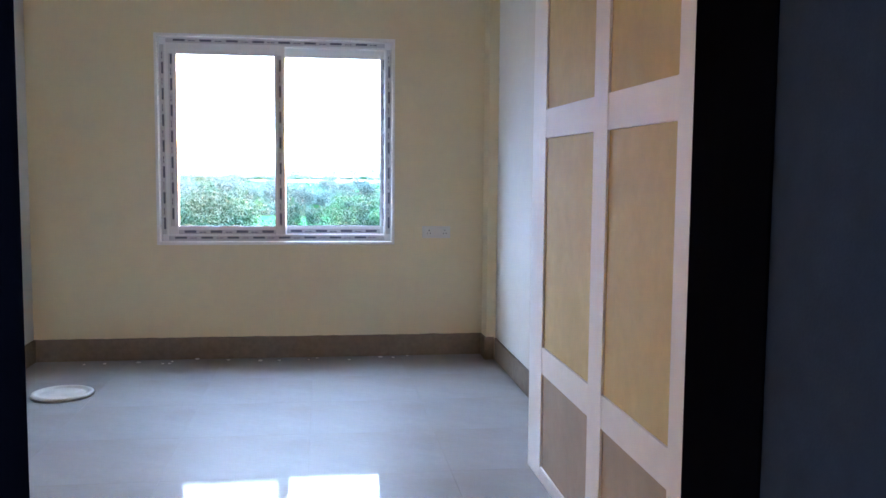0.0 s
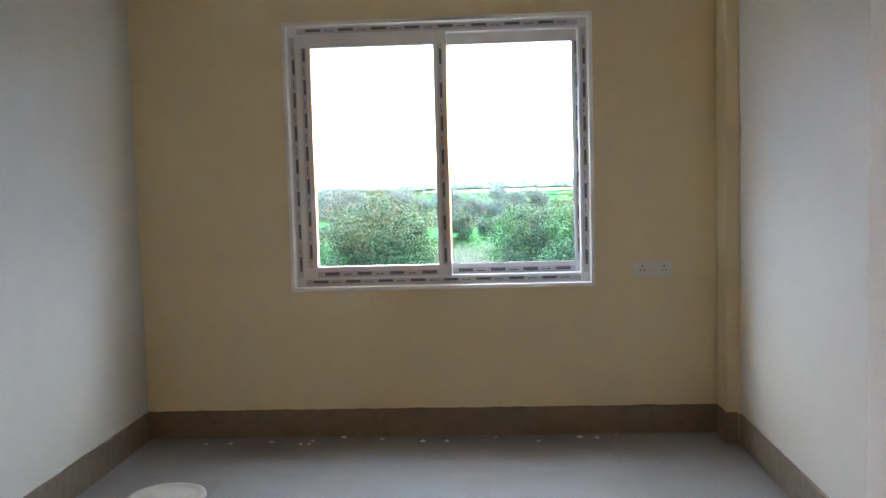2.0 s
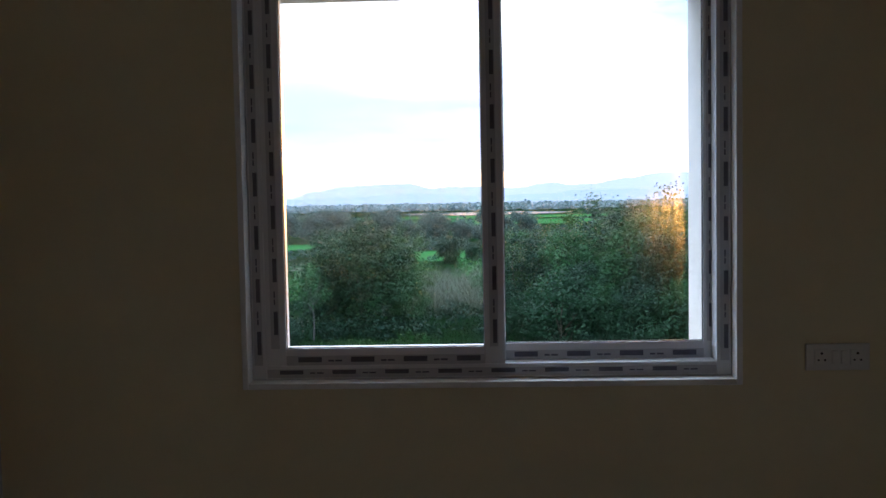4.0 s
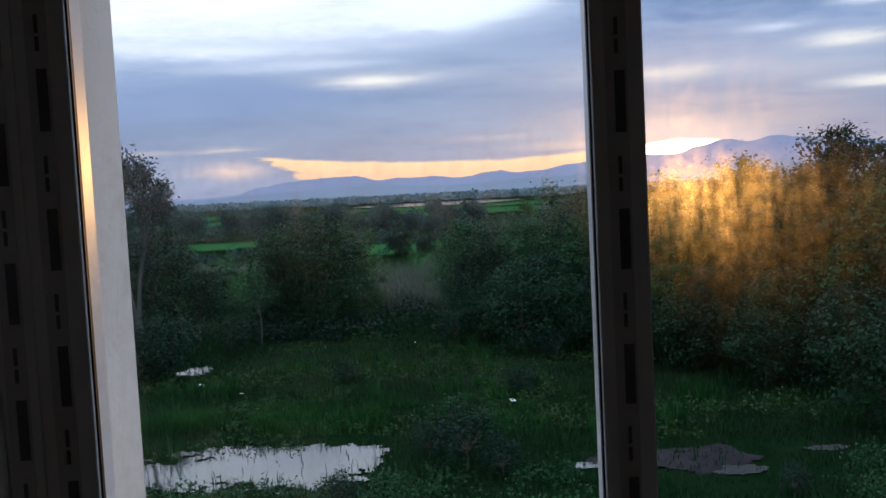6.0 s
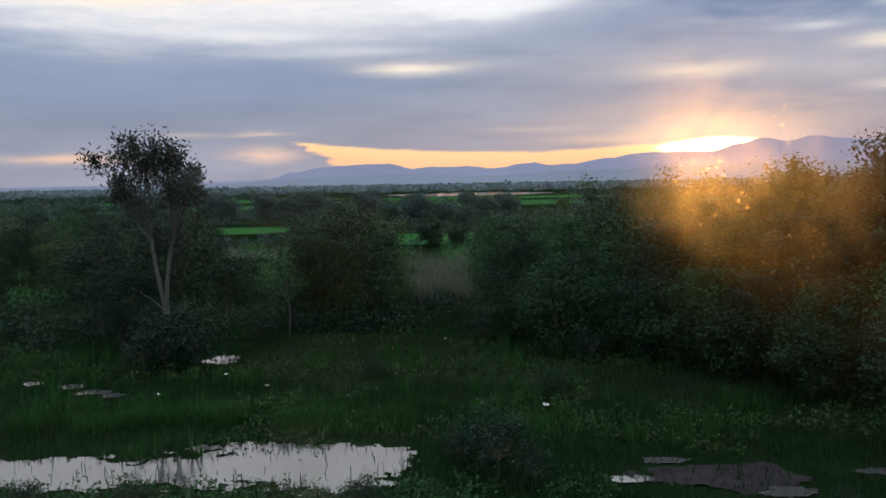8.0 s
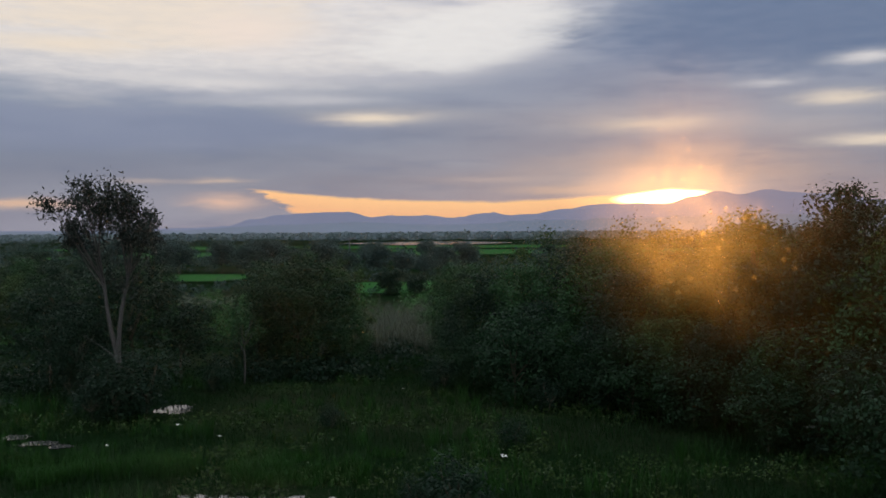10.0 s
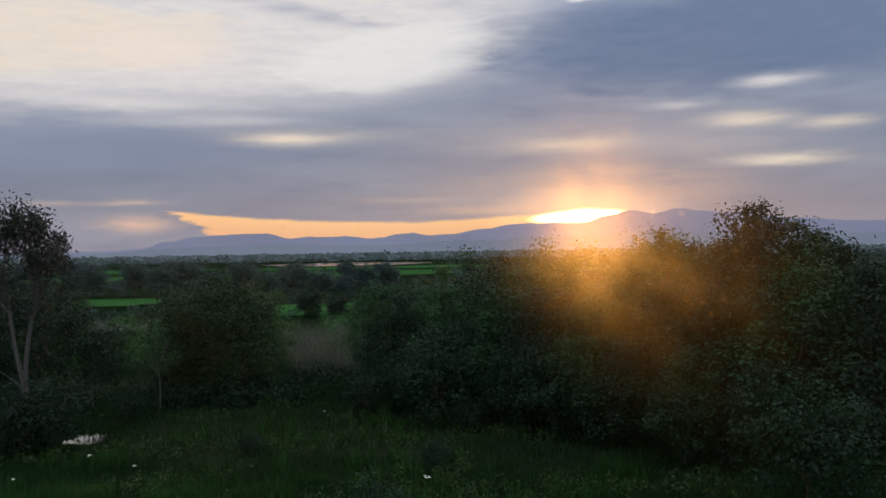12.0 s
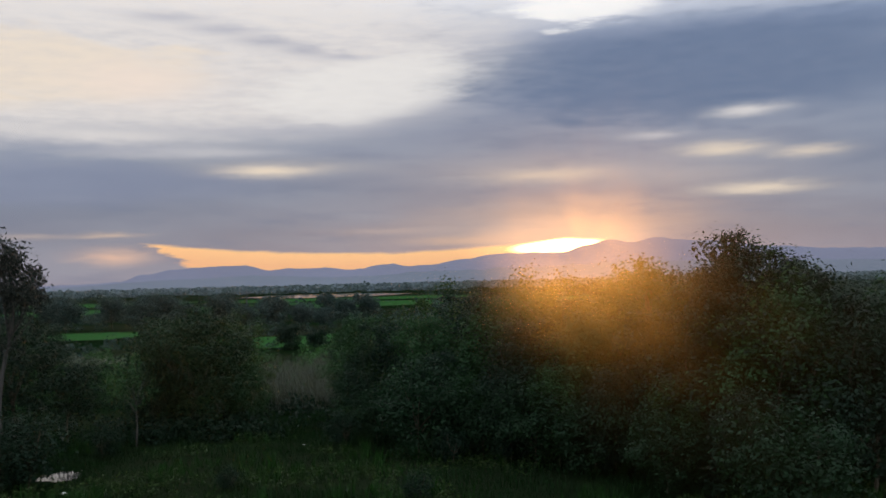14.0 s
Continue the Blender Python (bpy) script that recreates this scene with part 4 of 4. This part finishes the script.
field_bush = tree("round dark bush standing in the green field", 2.6, 3.0, 0.1, 40, 110, 0.16, DARKBARK, LEAF_DARK, 0.36)
plant(field_bush, -2.8, 84.5, 0.95, 0, True)
for x, y, s in ((-0.2, 80.5, 0.8), (1.8, 84.0, 0.6), (-7.4, 83.0, 0.7), (-12.5, 86.0, 0.9), (3.6, 88.0, 1.0)):
    plant(field_bush, x, y, s, x * 70)
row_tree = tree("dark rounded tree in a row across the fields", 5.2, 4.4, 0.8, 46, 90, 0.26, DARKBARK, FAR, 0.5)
plant(row_tree, -5.6, 119.0, 0.85, 0, True)
for x, y, s in ((-9.4, 116.0, 0.75), (-13.2, 124.0, 0.95), (-2.2, 121.0, 0.7), (0.6, 117.0, 0.6), (3.4, 124.0, 0.8), (-17.0, 120.0, 0.8), (-21.0, 130.0, 1.0), (-24.5, 127.0, 0.85),
                (-29.0, 133.0, 0.95), (-34.0, 128.0, 1.0), (-38.5, 136.0, 0.9), (-44.0, 131.0, 1.0), (6.4, 128.0, 0.9), (-7.4, 142.0, 0.9), (1.6, 150.0, 0.9), (-15.0, 150.0, 1.0), (-27.0, 152.0, 1.0), (-50.0, 138.0, 1.0)):
    plant(row_tree, x, y, s, x * 90)


def blades(name, label, n, region, h_range, width, mat, keep=None, tuft=1):
    """Grass or reeds as one object of bent blades."""
    x0, x1, y0, y1 = region
    m = n // tuft
    x, y = rng.uniform(x0, x1, m), y0 + (y1 - y0) * rng.uniform(0, 1, m) ** 1.3
    x, y = np.repeat(x, tuft) + rng.normal(size=m * tuft) * 0.07, np.repeat(y, tuft) + rng.normal(size=m * tuft) * 0.07
    if keep is not None:
        ok = np.array([keep(a, b) for a, b in zip(x, y)])
        x, y = x[ok], y[ok]
    k = len(x)
    swell = 0.5 + 0.5 * np.sin(x * 1.1 + 1.7 * np.sin(y * 0.7)) * np.sin(y * 1.6 + 1.3 * np.sin(x * 0.9 + 2.0))
    h = rng.uniform(*h_range, k) * (0.45 + 1.1 * swell)
    z = np.full(k, GROUND)
    t = rng.uniform(0, 2 * math.pi, k)
    w = width * rng.uniform(0.6, 1.4, k)
    lean = h * rng.uniform(0.1, 0.7, k)
    dx, dy = np.cos(t), np.sin(t)
    base1 = np.stack([x - dy * w, y + dx * w, z], 1)
    base2 = np.stack([x + dy * w, y - dx * w, z], 1)
    mid1 = np.stack([x - dy * w * 0.7 + dx * lean * 0.35, y + dx * w * 0.7 + dy * lean * 0.35, z + h * 0.6], 1)
    mid2 = np.stack([x + dy * w * 0.7 + dx * lean * 0.35, y - dx * w * 0.7 + dy * lean * 0.35, z + h * 0.6], 1)
    tip = np.stack([x + dx * lean, y + dy * lean, z + h], 1)
    v = np.stack([base1, base2, mid2, mid1, tip], 1).reshape(-1, 3)
    o = (np.arange(k) * 5)[:, None]
    f = np.concatenate([o + np.array([[0, 1, 2]]), o + np.array([[0, 2, 3]]), o + np.array([[3, 2, 4]])])
    return tagged(raw_mesh(name, v, f, mat), label, "grass", kind="stuff")


def on_land(x, y):
    d = puddle_depth(x, y)
    if d < 0:
        return rnd.random() < (0.20 if d > -0.2 else 0.04) * (1.0 if y < 22 else 0.3)
    if y > 22 and min(puddle_depth(x, y + 0.5), puddle_depth(x, y + 1.1)) < 0 or 15 < y < 22 and puddle_depth(x, y + 0.25) < 0:
        return rnd.random() < 0.12
    if math.hypot((x - 4.9) / 2.3, (y - 17.5) / 1.2) < 1:
        return rnd.random() < 0.28
    return noise.noise((x * 0.5, y * 0.5, 3.0)) > -0.35 or rnd.random() < 0.4


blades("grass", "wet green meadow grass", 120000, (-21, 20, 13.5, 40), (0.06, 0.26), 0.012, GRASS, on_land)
blades("tall_grass", "taller tufts of meadow grass", 26000, (-16, 14, 19.5, 38), (0.25, 0.6), 0.012, TUFT, lambda x, y: puddle_depth(x, y) > 0.05 and noise.noise((x * 0.35, y * 0.35, 12.0)) > 0.12, tuft=12)
blades("bank_grass", "tall bright grass on the bank behind the puddle", 13000, (-12, 0.5, 21.2, 24.0), (0.2, 0.5), 0.012, TUFT, lambda x, y: puddle_depth(x, y) > 0.1 and noise.noise((x * 0.6, y * 0.5, 22.0)) > -0.05, tuft=10)
blades("reeds", "pale dry reeds behind the trees", 9000, (-5.2, 0.6, 44, 62), (0.5, 1.2), 0.02, REED, tuft=6)


def weeds(name, label, n, region, size, mat, keep):
    """Broad-leaved weeds as one object: small leafy tufts."""
    x0, x1, y0, y1 = region
    c = []
    while len(c) < n:
        x, y = rnd.uniform(x0, x1), rnd.uniform(y0, y1)
        if keep(x, y):
            h = rnd.uniform(0.08, 0.45)
            c += [(x, y, GROUND + h * k / 9 + 0.03) for k in range(9)]
    v, f = leaves(np.array(c), 0.10, size, 0.4, 0.0, 0.6)
    v[:, 2] = np.maximum(v[:, 2], GROUND + 0.02)
    return tagged(raw_mesh(name, v, f, mat), label, "weeds", kind="stuff")


weeds("waterside_weeds", "leafy green weeds at the puddle's edge", 16000, (-13, 10, 13.8, 17.4), 0.075, LEAF, lambda x, y: puddle_depth(x, y) > 0.12 and not 2.6 < x < 7.4 and noise.noise((x * 0.6, y * 0.6, 31)) > -0.15)
weeds("meadow_weeds", "broad-leaved weeds scattered in the meadow", 22000, (-18, 16, 19, 36), 0.085, LEAF_OLIVE, lambda x, y: puddle_depth(x, y + 0.4) > 0.1 and noise.noise((x * 0.3, y * 0.3, 41)) > 0.1)

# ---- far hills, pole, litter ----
# both ranges give off a faint blue glow in place of air haze
HILL_FAR = hill_material("far_hills_painted_haze", (0.10, 0.12, 0.17), (0.125, 0.135, 0.20))
HILL_NEAR = hill_material("near_hills_painted_haze", (0.08, 0.11, 0.14), (0.11, 0.125, 0.175))


def ridge(name, label, dist, profile, mat, rough, seed):
    """A range of hills: crest heights in degrees at azimuths, with uneven crest and a slope towards the plain."""
    bm = bmesh.new()
    a0, a1 = profile[0][0], profile[-1][0]
    n = 260
    rows = []
    for k in range(n + 1):
        a = a0 + (a1 - a0) * k / n
        e = 0.0
        for (p, u), (q, v) in zip(profile, profile[1:]):
            if p <= a <= q:
                f = (a - p) / (q - p)
                e = u + (v - u) * (3 * f * f - 2 * f ** 3)
        e += rough * (noise.noise((a * 0.9, seed, 0)) * 0.6 + noise.noise((a * 2.7, seed, 3)) * 0.25 + noise.noise((a * 7, seed, 5)) * 0.08) * min(1.0, e * 1.5)
        h = 1.45 + dist * math.tan(radians(max(e, -0.1)))
        row = []
        for back, part_h in ((0.88, 0.0), (0.94, 0.45), (0.98, 0.82), (1.0, 1.0), (1.06, 0.3)):
            x, y = spot(a, dist * back)
            row.append(bm.verts.new((x, y, GROUND - 1 + (h - GROUND + 1) * part_h)))
        rows.append(row)
    for a, b in zip(rows, rows[1:]):
        for i in range(4):
            bm.faces.new((a[i], b[i], b[i + 1], a[i + 1]))
    bmesh.ops.recalc_face_normals(bm, faces=bm.faces)
    return structure(part(name, bm, mat, smooth=True), label, "hills")


ridge("backdrop_far_hills", "blue hills on the horizon, haze painted in by a faint glow", 3600, [(-40, 0.1), (-20, 0.12), (-14, 0.25), (-11.9, 0.35), (-10.2, 0.75), (-8.4, 1.08), (-6.3, 1.15), (-4.9, 1.25), (-2.8, 0.91), (-0.6, 0.95), (1.2, 0.95), (2.2, 0.81), (4.8, 1.1), (5.6, 0.98), (7.3, 1.0), (9.4, 1.29), (11.9, 1.62), (13.6, 1.58), (15.6, 1.55), (17.3, 2.0), (18.7, 2.29), (20.0, 2.06), (21.6, 2.35), (22.8, 2.14), (25, 2.0), (28, 1.6), (32, 1.3), (40, 1.0)], HILL_FAR, 0.17, 3.0)
ridge("backdrop_near_hills", "lower hills before the horizon, haze painted in by a faint glow", 2900, [(-40, 0.0), (-15, 0.1), (-9, 0.4), (-4, 0.55), (2, 0.35), (8, 0.6), (14, 0.7), (20, 0.9), (28, 0.7), (40, 0.5)], HILL_NEAR, 0.2, 9.0)
pole = tagged(empty("utility_pole"), "weathered concrete utility pole in the plain", "pole")
px, py = spot(-4.25, 130)
bm = bmesh.new()
cylinder(bm, px, py, GROUND + 2.6, 0.11, 5.6, seg=10, r2=0.07)
part("pole", bm, CONCRETE, pole)
boxes("crossarm", [(px - 0.7, px + 0.7, py - 0.05, py + 0.05, GROUND + 4.9, GROUND + 5.0)], CONCRETE, pole)
bm = bmesh.new()
bmesh.ops.create_grid(bm, x_segments=5, y_segments=4, size=0.2)
for v in bm.verts:
    v.co.z = 0.05 + 0.06 * noise.noise((v.co.x * 9, v.co.y * 9, 2))
bmesh.ops.solidify(bm, geom=bm.faces[:], thickness=0.01)
bag = tagged(part("plastic_bag", bm, PLASTIC), "crumpled white plastic bag lying in the grass", "litter")
bag.matrix_basis = pose(11.3, 26.2, GROUND + 0.12, 0, 0, 30)

for x, y, size, turn in ((-7.7, 27.6, 0.066, 20), (-6.1, 26.0, 0.054, 70), (-5.2, 23.9, 0.048, 130), (1.9, 23.3, 0.084, 15), (-2.6, 37.4, 0.060, 60), (-0.9, 33.6, 0.048, 100), (-5.7, 37.6, 0.060, 40), (-9.0, 25.0, 0.042, 10)):
    bm = bmesh.new()
    bmesh.ops.create_grid(bm, x_segments=4, y_segments=3, size=size)
    for v in bm.verts:
        v.co.z = 0.5 * size * noise.noise((v.co.x * 14 + x, v.co.y * 14 + y, 5))
    bmesh.ops.solidify(bm, geom=bm.faces[:], thickness=0.006)
    scrap = tagged(part("plastic_scrap", bm, PLASTIC), "small scrap of white litter lying in the meadow grass", "litter", group="litter in the meadow")
    scrap.matrix_basis = pose(x, y, GROUND + 0.16, 12, 8, turn)


# ---- floor tiles ----
def tile_mesh(w, d):
    bm = bmesh.new()
    box(bm, 0, w, 0, d, -0.012, 0.0)
    bmesh.ops.bevel(bm, geom=[e for e in bm.edges if all(v.co.z > -0.001 for v in e.verts)], offset=0.0004, segments=1, affect="EDGES")
    me = bpy.data.meshes.new("floor_tile")
    bm.to_mesh(me)
    bm.free()
    me.materials.append(TILE)
    return me


S, GAP = 0.62, 0.0006
tile_cache = {}
y = -0.001
while y > -8.5:
    d = min(S, y + 8.5)
    x = XL
    while x < XR - 0.02:
        w = min(S, XR - x)
        key = (round(w, 3), round(d, 3))
        if key not in tile_cache:
            tile_cache[key] = tile_mesh(w - GAP, d - GAP)
        t = new("floor_tile", tile_cache[key])
        t.parent = floor
        t.location = (x, y - d + GAP, 0)
        x += S
    y -= S
